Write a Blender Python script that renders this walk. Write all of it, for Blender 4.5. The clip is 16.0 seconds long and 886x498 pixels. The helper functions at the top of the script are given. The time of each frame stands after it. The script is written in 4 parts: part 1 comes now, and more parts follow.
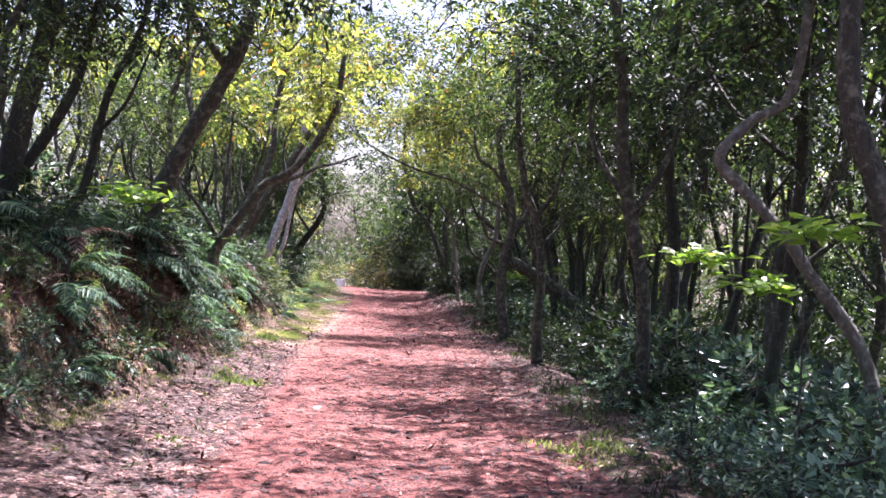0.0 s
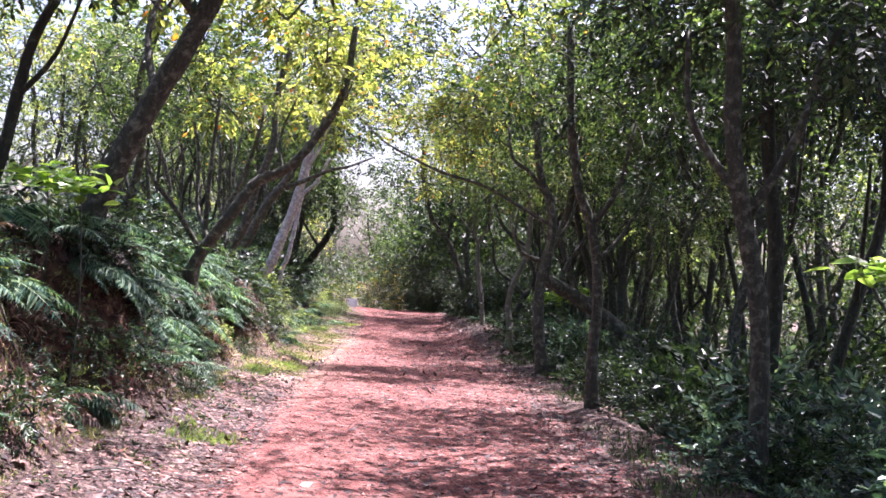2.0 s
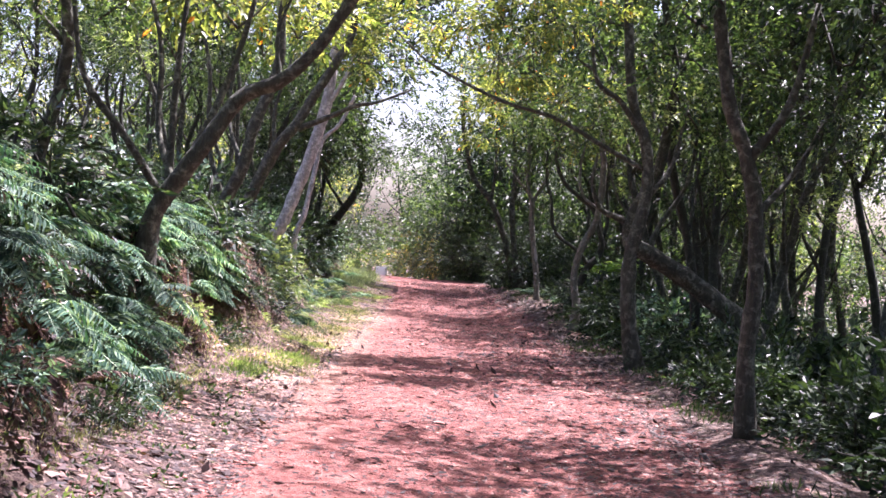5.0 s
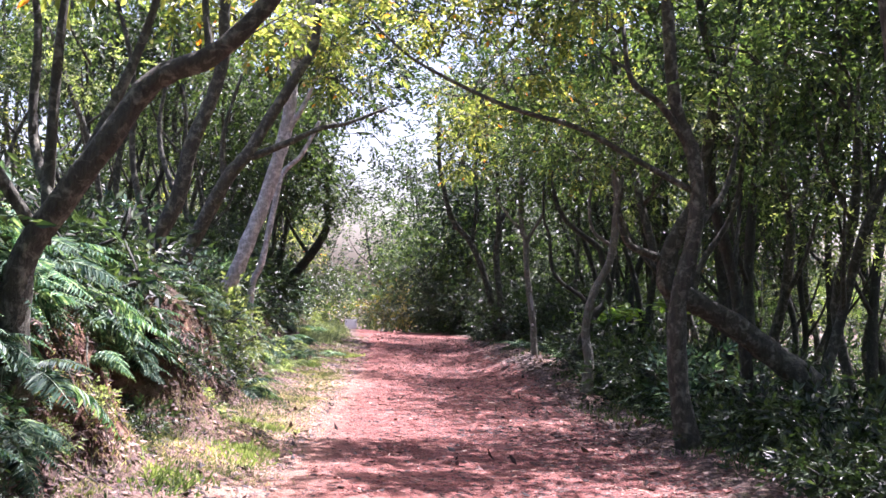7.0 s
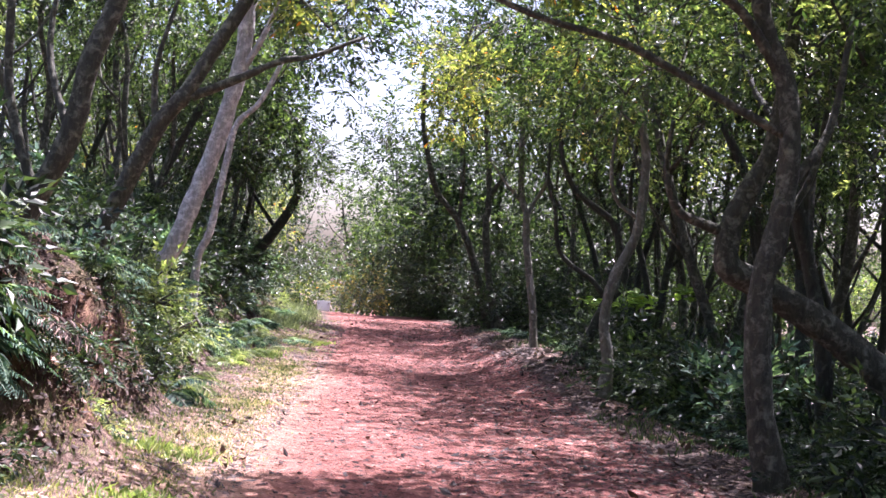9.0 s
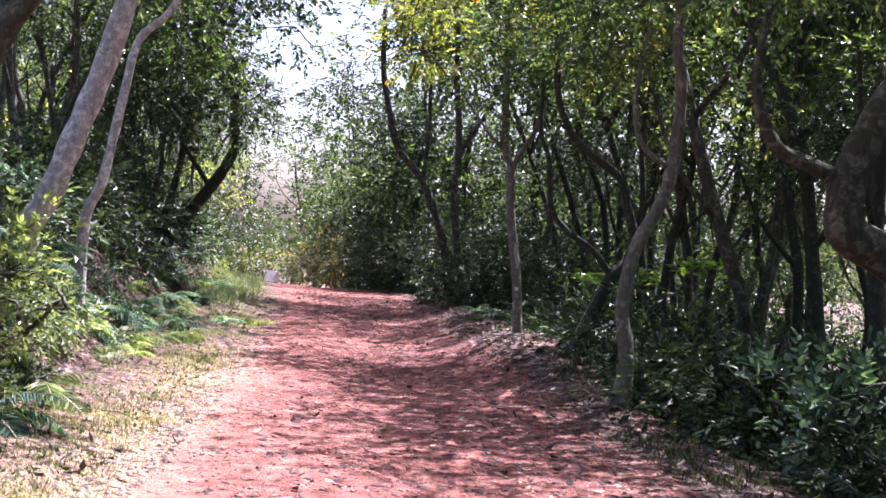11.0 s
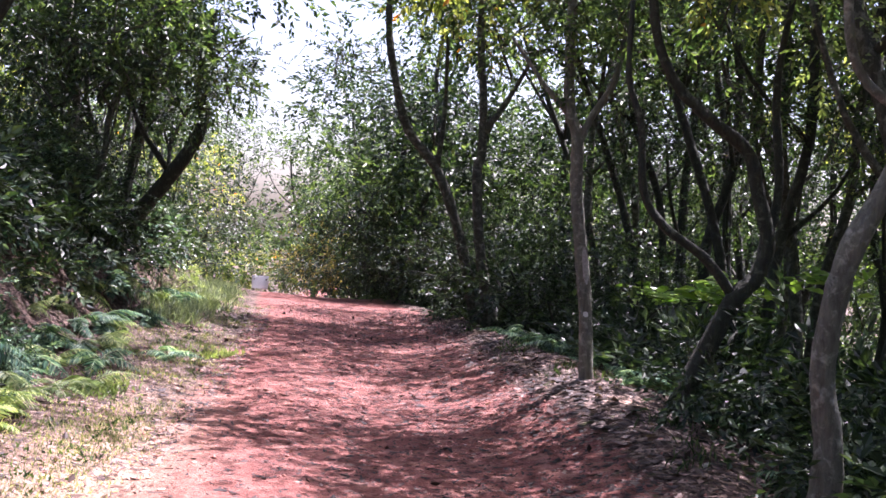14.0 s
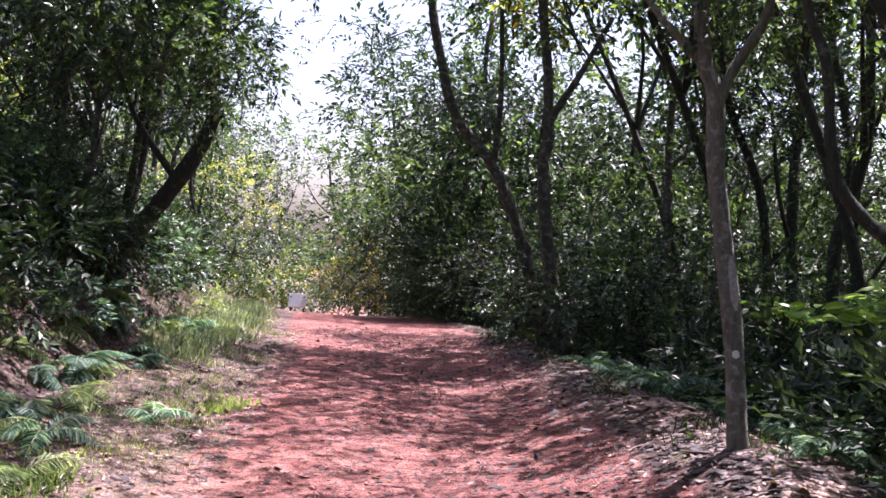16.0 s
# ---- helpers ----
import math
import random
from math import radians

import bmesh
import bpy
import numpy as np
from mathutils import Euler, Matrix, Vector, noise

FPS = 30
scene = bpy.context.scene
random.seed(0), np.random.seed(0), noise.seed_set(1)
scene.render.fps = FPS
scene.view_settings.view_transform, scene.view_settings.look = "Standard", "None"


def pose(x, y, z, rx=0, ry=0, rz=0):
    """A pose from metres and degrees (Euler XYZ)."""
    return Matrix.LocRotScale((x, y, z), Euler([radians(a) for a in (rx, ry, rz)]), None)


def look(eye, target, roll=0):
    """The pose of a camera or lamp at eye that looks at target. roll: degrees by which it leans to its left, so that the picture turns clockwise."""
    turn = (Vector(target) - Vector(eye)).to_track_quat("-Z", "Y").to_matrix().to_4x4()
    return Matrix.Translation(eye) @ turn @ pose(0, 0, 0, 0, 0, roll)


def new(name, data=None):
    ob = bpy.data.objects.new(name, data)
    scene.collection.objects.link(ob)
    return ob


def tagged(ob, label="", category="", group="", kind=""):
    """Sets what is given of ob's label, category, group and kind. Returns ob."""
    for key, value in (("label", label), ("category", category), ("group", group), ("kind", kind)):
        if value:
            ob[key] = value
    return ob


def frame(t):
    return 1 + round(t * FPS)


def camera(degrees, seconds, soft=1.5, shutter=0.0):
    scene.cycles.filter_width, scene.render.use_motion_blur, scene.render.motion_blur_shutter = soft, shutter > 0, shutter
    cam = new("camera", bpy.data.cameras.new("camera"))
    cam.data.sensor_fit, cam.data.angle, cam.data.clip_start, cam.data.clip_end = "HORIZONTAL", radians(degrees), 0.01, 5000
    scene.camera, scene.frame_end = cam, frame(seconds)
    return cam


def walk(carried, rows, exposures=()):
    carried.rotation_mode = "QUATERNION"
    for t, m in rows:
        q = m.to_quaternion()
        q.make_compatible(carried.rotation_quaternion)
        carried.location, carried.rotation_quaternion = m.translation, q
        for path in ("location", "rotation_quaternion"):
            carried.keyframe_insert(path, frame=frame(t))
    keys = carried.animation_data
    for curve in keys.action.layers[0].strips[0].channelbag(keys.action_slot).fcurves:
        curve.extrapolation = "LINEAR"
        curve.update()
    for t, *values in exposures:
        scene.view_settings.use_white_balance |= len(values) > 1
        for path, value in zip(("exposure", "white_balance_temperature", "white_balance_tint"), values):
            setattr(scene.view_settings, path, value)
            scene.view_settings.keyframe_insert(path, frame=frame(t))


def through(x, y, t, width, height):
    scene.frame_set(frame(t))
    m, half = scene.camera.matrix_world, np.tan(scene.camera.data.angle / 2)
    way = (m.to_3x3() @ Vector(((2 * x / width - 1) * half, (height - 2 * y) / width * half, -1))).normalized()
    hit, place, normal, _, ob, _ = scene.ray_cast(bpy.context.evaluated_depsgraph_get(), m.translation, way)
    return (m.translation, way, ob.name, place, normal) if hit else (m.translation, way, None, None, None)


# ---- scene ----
cam = camera(44.0, 16.0, soft=1.6)
PATH = [
    (0, (0.029, 0.009, 1.483), (0.03, 2.009, 1.472), 3.2),
    (0.5, (0.015, 0.825, 1.48), (-0.02, 2.824, 1.501), 4.4),
    (1, (-0.027, 1.594, 1.448), (-0.125, 3.591, 1.5), 4.2),
    (1.5, (-0.088, 2.325, 1.436), (-0.163, 4.323, 1.487), 4.5),
    (2, (-0.174, 3.088, 1.38), (-0.201, 5.087, 1.405), 3.8),
    (2.5, (-0.196, 3.748, 1.359), (-0.258, 5.747, 1.352), 3.1),
    (3, (-0.256, 4.472, 1.36), (-0.321, 6.471, 1.33), 3.3),
    (3.2, (-0.299, 4.77, 1.338), (-0.31, 6.77, 1.309), 3.6),
    (5.3, (-0.638, 7.846, 1.221), (-0.718, 9.844, 1.184), 4.3),
    (5.5, (-0.684, 8.171, 1.21), (-0.74, 10.17, 1.2), 4.2),
    (6, (-0.772, 8.858, 1.191), (-0.824, 10.858, 1.191), 4.5),
    (6.5, (-0.878, 9.625, 1.172), (-0.894, 11.624, 1.204), 3.5),
    (7, (-0.953, 10.324, 1.164), (-0.973, 12.323, 1.221), 2.9),
    (7.5, (-1.001, 11.071, 1.182), (-1.055, 13.07, 1.237), 3.3),
    (8, (-0.994, 11.821, 1.161), (-1.04, 13.819, 1.24), 4.0),
    (8.5, (-1.047, 12.513, 1.116), (-1.075, 14.512, 1.153), 4.3),
    (9, (-1.081, 13.208, 1.093), (-1.059, 15.208, 1.12), 3.9),
    (9.5, (-1.13, 13.999, 1.08), (-1.096, 15.999, 1.049), 4.1),
    (9.7, (-1.133, 14.228, 1.126), (-1.086, 16.227, 1.123), 4.3),
    (11.8, (-1.106, 17.436, 0.966), (-0.994, 19.433, 0.935), 4.5),
    (12, (-1.11, 17.603, 0.993), (-0.997, 19.6, 1.018), 4.4),
    (12.5, (-1.124, 18.345, 0.976), (-0.973, 20.34, 0.986), 3.6),
    (13, (-1.162, 19.133, 0.991), (-1.058, 21.13, 0.971), 4.2),
    (13.5, (-1.154, 19.843, 0.956), (-1.039, 21.84, 0.967), 4.2),
    (14, (-1.174, 20.49, 0.991), (-1.074, 22.487, 0.973), 4.8),
    (14.5, (-1.18, 21.182, 1.001), (-1.107, 23.181, 0.979), 4.5),
    (15, (-1.184, 21.868, 1.04), (-1.152, 23.868, 1.058), 3.8),
    (15.5, (-1.242, 22.526, 1.026), (-1.244, 24.526, 1.045), 4.0),
    (16, (-1.24, 23.254, 0.997), (-1.223, 25.254, 0.989), 3.2),
]
walk(cam, [(t, look(eye, target, roll)) for t, eye, target, roll in PATH], [(0, 2.32, 6000, 36), (9.5, 2.36, 6000, 36), (13, 2.36, 6000, 36), (16, 2.2, 6000, 36)])

# ---- world, sun, exposure ----
SUN_ELEVATION, SUN_AZIMUTH = 66.0, 42.0
world = bpy.data.worlds.new("sky")
scene.world = world
world.use_nodes = True
_nt = world.node_tree
_sky = _nt.nodes.new("ShaderNodeTexSky")
_sky.sky_type = "NISHITA"
_sky.sun_disc = False
_sky.sun_elevation = radians(SUN_ELEVATION)
_sky.sun_rotation = radians(SUN_AZIMUTH)
_sky.air_density, _sky.dust_density, _sky.ozone_density = 1.0, 3.5, 1.0
_bg = _nt.nodes["Background"]
_bg.inputs["Strength"].default_value = 0.074
_nt.links.new(_sky.outputs["Color"], _bg.inputs["Color"])
_sun = bpy.data.lights.new("sun", "SUN")
_sun.energy, _sun.angle, _sun.color = 5.0, radians(0.6), (1.0, 0.96, 0.91)
_az, _el = radians(SUN_AZIMUTH), radians(SUN_ELEVATION)
_sun_dir = Vector((math.sin(_az) * math.cos(_el), math.cos(_az) * math.cos(_el), math.sin(_el)))
sun = new("sun", _sun)
sun.matrix_world = look(_sun_dir * 60, (0, 0, 0))


# ---- materials ----
def nodes_of(name):
    m = bpy.data.materials.new(name)
    m.use_nodes = True
    return m, m.node_tree, m.node_tree.nodes["Principled BSDF"]


def ramp_of(nt, fac, stops):
    r = nt.nodes.new("ShaderNodeValToRGB")
    els = r.color_ramp.elements
    while len(els) < len(stops):
        els.new(0.5)
    for e, (p, c) in zip(els, stops):
        e.position, e.color = p, (*c, 1)
    nt.links.new(fac, r.inputs["Fac"])
    return r.outputs["Color"]


def noise_of(nt, scale, detail=4.0, rough=0.6, vector=None, distort=0.0):
    n = nt.nodes.new("ShaderNodeTexNoise")
    n.inputs["Scale"].default_value = scale
    n.inputs["Detail"].default_value = detail
    n.inputs["Roughness"].default_value = rough
    n.inputs["Distortion"].default_value = distort
    if vector is None:
        g = nt.nodes.new("ShaderNodeNewGeometry")
        vector = g.outputs["Position"]
    nt.links.new(vector, n.inputs["Vector"])
    return n.outputs["Fac"]


def mix_of(nt, fac, a, b, mode="MIX"):
    m = nt.nodes.new("ShaderNodeMix")
    m.data_type, m.blend_type = "RGBA", mode
    for sock, v in ((m.inputs[0], fac), (m.inputs[6], a), (m.inputs[7], b)):
        if isinstance(v, (int, float)):
            sock.default_value = v
        elif isinstance(v, tuple):
            sock.default_value = (*v, 1)
        else:
            nt.links.new(v, sock)
    return m.outputs[2]


def maths_of(nt, op, a, b=0.0, clamp=False):
    m = nt.nodes.new("ShaderNodeMath")
    m.operation, m.use_clamp = op, clamp
    for sock, v in zip(m.inputs, (a, b)):
        if isinstance(v, (int, float)):
            sock.default_value = v
        else:
            nt.links.new(v, sock)
    return m.outputs[0]


def bump_of(nt, height, strength, distance, target):
    b = nt.nodes.new("ShaderNodeBump")
    b.inputs["Strength"].default_value = strength
    b.inputs["Distance"].default_value = distance
    nt.links.new(height, b.inputs["Height"])
    nt.links.new(b.outputs["Normal"], target.inputs["Normal"])


def leaf_material(name, dark, mid, light, rough=0.42, through=0.35, rare=None):
    m, nt, bsdf = nodes_of(name)
    g = nt.nodes.new("ShaderNodeNewGeometry")
    stops = [(0.0, dark), (0.5, mid), (0.9, light)]
    if rare:
        stops += [(0.985, light), (0.99, rare)]
    base = ramp_of(nt, g.outputs["Random Per Island"], stops)
    # Broad blotches paint dark clump interiors and lighter outer foliage into the colour.
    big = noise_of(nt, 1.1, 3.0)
    clump_shade = ramp_of(nt, big, [(0.32, (0.42, 0.46, 0.48)), (0.52, (0.95, 0.95, 0.92)), (0.7, (1.75, 1.65, 1.4))])
    col = mix_of(nt, 1.0, base, clump_shade, "MULTIPLY")
    nt.links.new(col, bsdf.inputs["Base Color"])
    bsdf.inputs["Roughness"].default_value = rough
    bsdf.inputs["Specular IOR Level"].default_value = 0.4
    t = nt.nodes.new("ShaderNodeBsdfTranslucent")
    warm = mix_of(nt, 1.0, col, (1.6, 1.7, 0.75), "MULTIPLY")
    nt.links.new(warm, t.inputs["Color"])
    mx = nt.nodes.new("ShaderNodeMixShader")
    mx.inputs[0].default_value = through
    nt.links.new(bsdf.outputs[0], mx.inputs[1])
    nt.links.new(t.outputs[0], mx.inputs[2])
    nt.links.new(mx.outputs[0], nt.nodes["Material Output"].inputs["Surface"])
    return m


def bark_material(name, dark, light, patch, amount=0.55):
    m, nt, bsdf = nodes_of(name)
    g = nt.nodes.new("ShaderNodeNewGeometry")
    mp = nt.nodes.new("ShaderNodeMapping")
    mp.inputs["Scale"].default_value = (1, 1, 0.25)
    nt.links.new(g.outputs["Position"], mp.inputs["Vector"])
    fine = noise_of(nt, 38, 5, 0.7, mp.outputs["Vector"])
    base = ramp_of(nt, fine, [(0.3, dark), (0.72, light)])
    blot = noise_of(nt, 13, 4, 0.7, None, 0.4)
    mask = ramp_of(nt, blot, [(amount, (0, 0, 0)), (amount + 0.17, (0.85, 0.85, 0.85))])
    nt.links.new(mix_of(nt, mask, base, patch), bsdf.inputs["Base Color"])
    bsdf.inputs["Roughness"].default_value = 0.85
    bump_of(nt, maths_of(nt, "ADD", fine, blot), 0.9, 0.02, bsdf)
    return m


def ground_material():
    m, nt, bsdf = nodes_of("red_earth_and_litter")
    at = nt.nodes.new("ShaderNodeAttribute")
    at.attribute_name = "verge"
    st = nt.nodes.new("ShaderNodeAttribute")
    st.attribute_name = "steep"
    n_big = noise_of(nt, 0.8, 4, 0.6)
    n_mid = noise_of(nt, 6, 5, 0.65)
    n_fine = noise_of(nt, 60, 4, 0.7)
    # Red earth, its pale end raised to paint in brighter sun patches.
    red = ramp_of(nt, n_mid, [(0.25, (0.15, 0.055, 0.045)), (0.5, (0.27, 0.105, 0.083)), (0.75, (0.47, 0.27, 0.21))])
    red = mix_of(nt, 0.3, red, ramp_of(nt, n_fine, [(0.36, (0.12, 0.045, 0.04)), (0.64, (0.47, 0.20, 0.155))]))
    n_crumb = noise_of(nt, 8, 6, 0.72)
    red = mix_of(nt, 1.0, red, ramp_of(nt, n_crumb, [(0.38, (0.42, 0.38, 0.4)), (0.47, (0.85, 0.83, 0.84)), (0.56, (1.0, 1.0, 1.0)), (0.66, (1.22, 1.25, 1.28))]), "MULTIPLY")
    red = mix_of(nt, 1.0, red, ramp_of(nt, n_big, [(0.3, (0.82, 0.8, 0.82)), (0.7, (1.15, 1.12, 1.1))]), "MULTIPLY")
    lit = ramp_of(nt, n_fine, [(0.3, (0.022, 0.015, 0.013)), (0.5, (0.09, 0.06, 0.05)), (0.72, (0.32, 0.24, 0.19))])
    vor = nt.nodes.new("ShaderNodeTexVoronoi")
    vor.inputs["Scale"].default_value = 24
    gpos = nt.nodes.new("ShaderNodeNewGeometry")
    nt.links.new(gpos.outputs["Position"], vor.inputs["Vector"])
    sep = nt.nodes.new("ShaderNodeSeparateColor")
    nt.links.new(vor.outputs["Color"], sep.inputs["Color"])
    mosaic = ramp_of(nt, sep.outputs[0], [(0.0, (0.02, 0.013, 0.011)), (0.4, (0.06, 0.038, 0.03)), (0.7, (0.14, 0.085, 0.065)), (0.92, (0.25, 0.18, 0.145))])
    lit = mix_of(nt, 0.7, lit, mosaic)
    moss = ramp_of(nt, n_fine, [(0.3, (0.03, 0.045, 0.014)), (0.7, (0.13, 0.14, 0.05))])
    lit = mix_of(nt, ramp_of(nt, n_mid, [(0.56, (0, 0, 0)), (0.68, (0.8, 0.8, 0.8))]), lit, moss)
    v = maths_of(nt, "ADD", at.outputs["Fac"], maths_of(nt, "MULTIPLY", maths_of(nt, "SUBTRACT", n_mid, 0.5), 1.4))
    mask = ramp_of(nt, v, [(0.35, (0, 0, 0)), (0.65, (1, 1, 1))])
    col = mix_of(nt, mask, red, lit)
    # Sunlight on the left verge painted in as a strip of paler earth.
    sd = nt.nodes.new("ShaderNodeAttribute")
    sd.attribute_name = "sun_strip"
    sunlit_earth = ramp_of(nt, n_fine, [(0.3, (0.24, 0.14, 0.095)), (0.5, (0.42, 0.28, 0.19)), (0.7, (0.58, 0.42, 0.3))])
    col = mix_of(nt, maths_of(nt, "MULTIPLY", sd.outputs["Fac"], maths_of(nt, "ADD", n_mid, 0.25), True), col, sunlit_earth)
    # Bank earth; the pale end of the ramp paints sunlit patches onto it.
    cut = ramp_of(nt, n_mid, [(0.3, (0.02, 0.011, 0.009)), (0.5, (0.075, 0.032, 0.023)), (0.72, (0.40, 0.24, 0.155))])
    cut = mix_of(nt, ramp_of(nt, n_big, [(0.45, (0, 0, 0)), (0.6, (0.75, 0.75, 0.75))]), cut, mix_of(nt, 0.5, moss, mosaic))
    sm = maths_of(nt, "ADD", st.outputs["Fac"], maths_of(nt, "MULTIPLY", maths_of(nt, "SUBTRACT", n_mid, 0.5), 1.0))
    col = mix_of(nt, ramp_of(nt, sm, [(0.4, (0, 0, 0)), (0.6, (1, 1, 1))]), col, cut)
    nt.links.new(col, bsdf.inputs["Base Color"])
    bsdf.inputs["Roughness"].default_value = 0.92
    bsdf.inputs["Specular IOR Level"].default_value = 0.25
    h = maths_of(nt, "ADD", maths_of(nt, "MULTIPLY", n_mid, 1.5), maths_of(nt, "ADD", n_fine, n_crumb))
    bump_of(nt, h, 0.9, 0.045, bsdf)
    return m


def plain_material(name, colours, rough=0.8, scale=20):
    m, nt, bsdf = nodes_of(name)
    n = noise_of(nt, scale, 4)
    nt.links.new(ramp_of(nt, n, [(0.3, colours[0]), (0.7, colours[1])]), bsdf.inputs["Base Color"])
    bsdf.inputs["Roughness"].default_value = rough
    bump_of(nt, n, 0.3, 0.004, bsdf)
    return m


# Green leaves with the deep shade of the thicket put into their colour.
LEAF_SHADE_DARK = leaf_material("shade_dark_leaves", (0.006, 0.015, 0.009), (0.022, 0.045, 0.021), (0.065, 0.105, 0.045), 0.45, 0.24)
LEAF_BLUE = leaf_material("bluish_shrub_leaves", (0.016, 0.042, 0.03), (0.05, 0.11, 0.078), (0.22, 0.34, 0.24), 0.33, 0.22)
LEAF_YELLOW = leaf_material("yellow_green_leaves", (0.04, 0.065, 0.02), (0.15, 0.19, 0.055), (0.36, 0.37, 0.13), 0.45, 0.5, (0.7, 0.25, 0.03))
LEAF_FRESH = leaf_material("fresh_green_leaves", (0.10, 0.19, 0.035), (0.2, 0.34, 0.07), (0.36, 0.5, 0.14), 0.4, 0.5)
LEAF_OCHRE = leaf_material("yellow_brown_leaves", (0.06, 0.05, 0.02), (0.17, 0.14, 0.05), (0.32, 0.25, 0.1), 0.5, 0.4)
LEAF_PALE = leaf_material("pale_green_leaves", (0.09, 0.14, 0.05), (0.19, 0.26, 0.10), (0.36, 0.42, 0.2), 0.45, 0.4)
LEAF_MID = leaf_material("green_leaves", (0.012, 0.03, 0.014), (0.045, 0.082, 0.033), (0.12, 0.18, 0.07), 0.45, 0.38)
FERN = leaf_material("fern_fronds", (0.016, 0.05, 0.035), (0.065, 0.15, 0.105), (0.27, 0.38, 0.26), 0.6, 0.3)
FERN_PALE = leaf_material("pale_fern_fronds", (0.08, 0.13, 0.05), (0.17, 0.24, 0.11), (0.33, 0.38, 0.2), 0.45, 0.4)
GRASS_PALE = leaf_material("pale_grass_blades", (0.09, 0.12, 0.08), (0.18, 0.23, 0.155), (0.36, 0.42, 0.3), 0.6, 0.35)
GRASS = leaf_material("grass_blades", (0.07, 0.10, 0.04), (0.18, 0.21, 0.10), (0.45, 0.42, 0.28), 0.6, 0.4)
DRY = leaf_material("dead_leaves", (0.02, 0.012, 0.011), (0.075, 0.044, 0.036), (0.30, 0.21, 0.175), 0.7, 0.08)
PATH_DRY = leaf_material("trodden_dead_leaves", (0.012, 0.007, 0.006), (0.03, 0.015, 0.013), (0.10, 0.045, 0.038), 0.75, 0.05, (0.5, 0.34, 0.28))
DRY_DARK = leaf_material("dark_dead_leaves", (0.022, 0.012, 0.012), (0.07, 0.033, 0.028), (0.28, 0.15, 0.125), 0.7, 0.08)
BARK_GREY = bark_material("grey_bark", (0.06, 0.06, 0.045), (0.165, 0.165, 0.13), (0.34, 0.35, 0.29), 0.52)
BARK = bark_material("brown_bark", (0.018, 0.019, 0.012), (0.066, 0.068, 0.046), (0.19, 0.20, 0.145), 0.5)
BARK_DARK = bark_material("dark_bark", (0.01, 0.0115, 0.007), (0.042, 0.047, 0.03), (0.12, 0.135, 0.095), 0.55)
BARK_PALE = bark_material("pale_bark", (0.17, 0.17, 0.16), (0.42, 0.41, 0.4), (0.7, 0.69, 0.67), 0.48)
EARTH = ground_material()


# ---- geometry helpers ----
def vnoise(x, y, scale, seed=0):
    """Smooth value noise in -1..1 on arrays."""
    table = np.random.RandomState(seed).rand(64, 64) * 2 - 1
    u, v = np.asarray(x, float) / scale + 1000, np.asarray(y, float) / scale + 1000
    i, j = np.floor(u).astype(int), np.floor(v).astype(int)
    a, b = u - i, v - j
    a, b = a * a * (3 - 2 * a), b * b * (3 - 2 * b)
    p = lambda di, dj: table[(i + di) % 64, (j + dj) % 64]
    return (p(0, 0) * (1 - a) + p(1, 0) * a) * (1 - b) + (p(0, 1) * (1 - a) + p(1, 1) * a) * b


def path_z(y):
    return np.interp(y, [-30, 0, 11.6, 17, 22.4, 28, 36, 39, 42, 46, 50, 60, 100, 160], [0.3, 0, -0.13, -0.25, -0.36, -0.45, -0.45, -0.45, -0.48, -0.57, -0.85, -1.9, -4, -5])


def left_edge(y):
    return np.interp(y, [-10, 0, 9, 17, 24, 31, 36, 40, 46, 52, 60], [-1.4, -1.4, -1.6, -2.2, -2.5, -2.7, -2.98, -3.35, -4.0, -4.95, -7.5])


def right_edge(y):
    return np.interp(y, [-10, 0, 8, 15, 20, 25, 29, 34, 40, 46, 52, 60], [1.2, 1.2, 1.2, 1.12, 1.02, 0.6, 0.27, 0.02, -0.35, -1.3, -3.0, -5.5])


def bank_toe(y):
    return np.interp(y, [-10, 0, 8, 11, 12.5, 14, 17, 20, 24, 28, 33, 40, 50, 60], [-2.7, -2.7, -2.65, -2.7, -2.55, -2.7, -2.95, -3.1, -3.4, -3.85, -4.0, -4.4, -5.6, -9.0])


def smooth01(t):
    t = np.clip(t, 0, 1)
    return t * t * (3 - 2 * t)


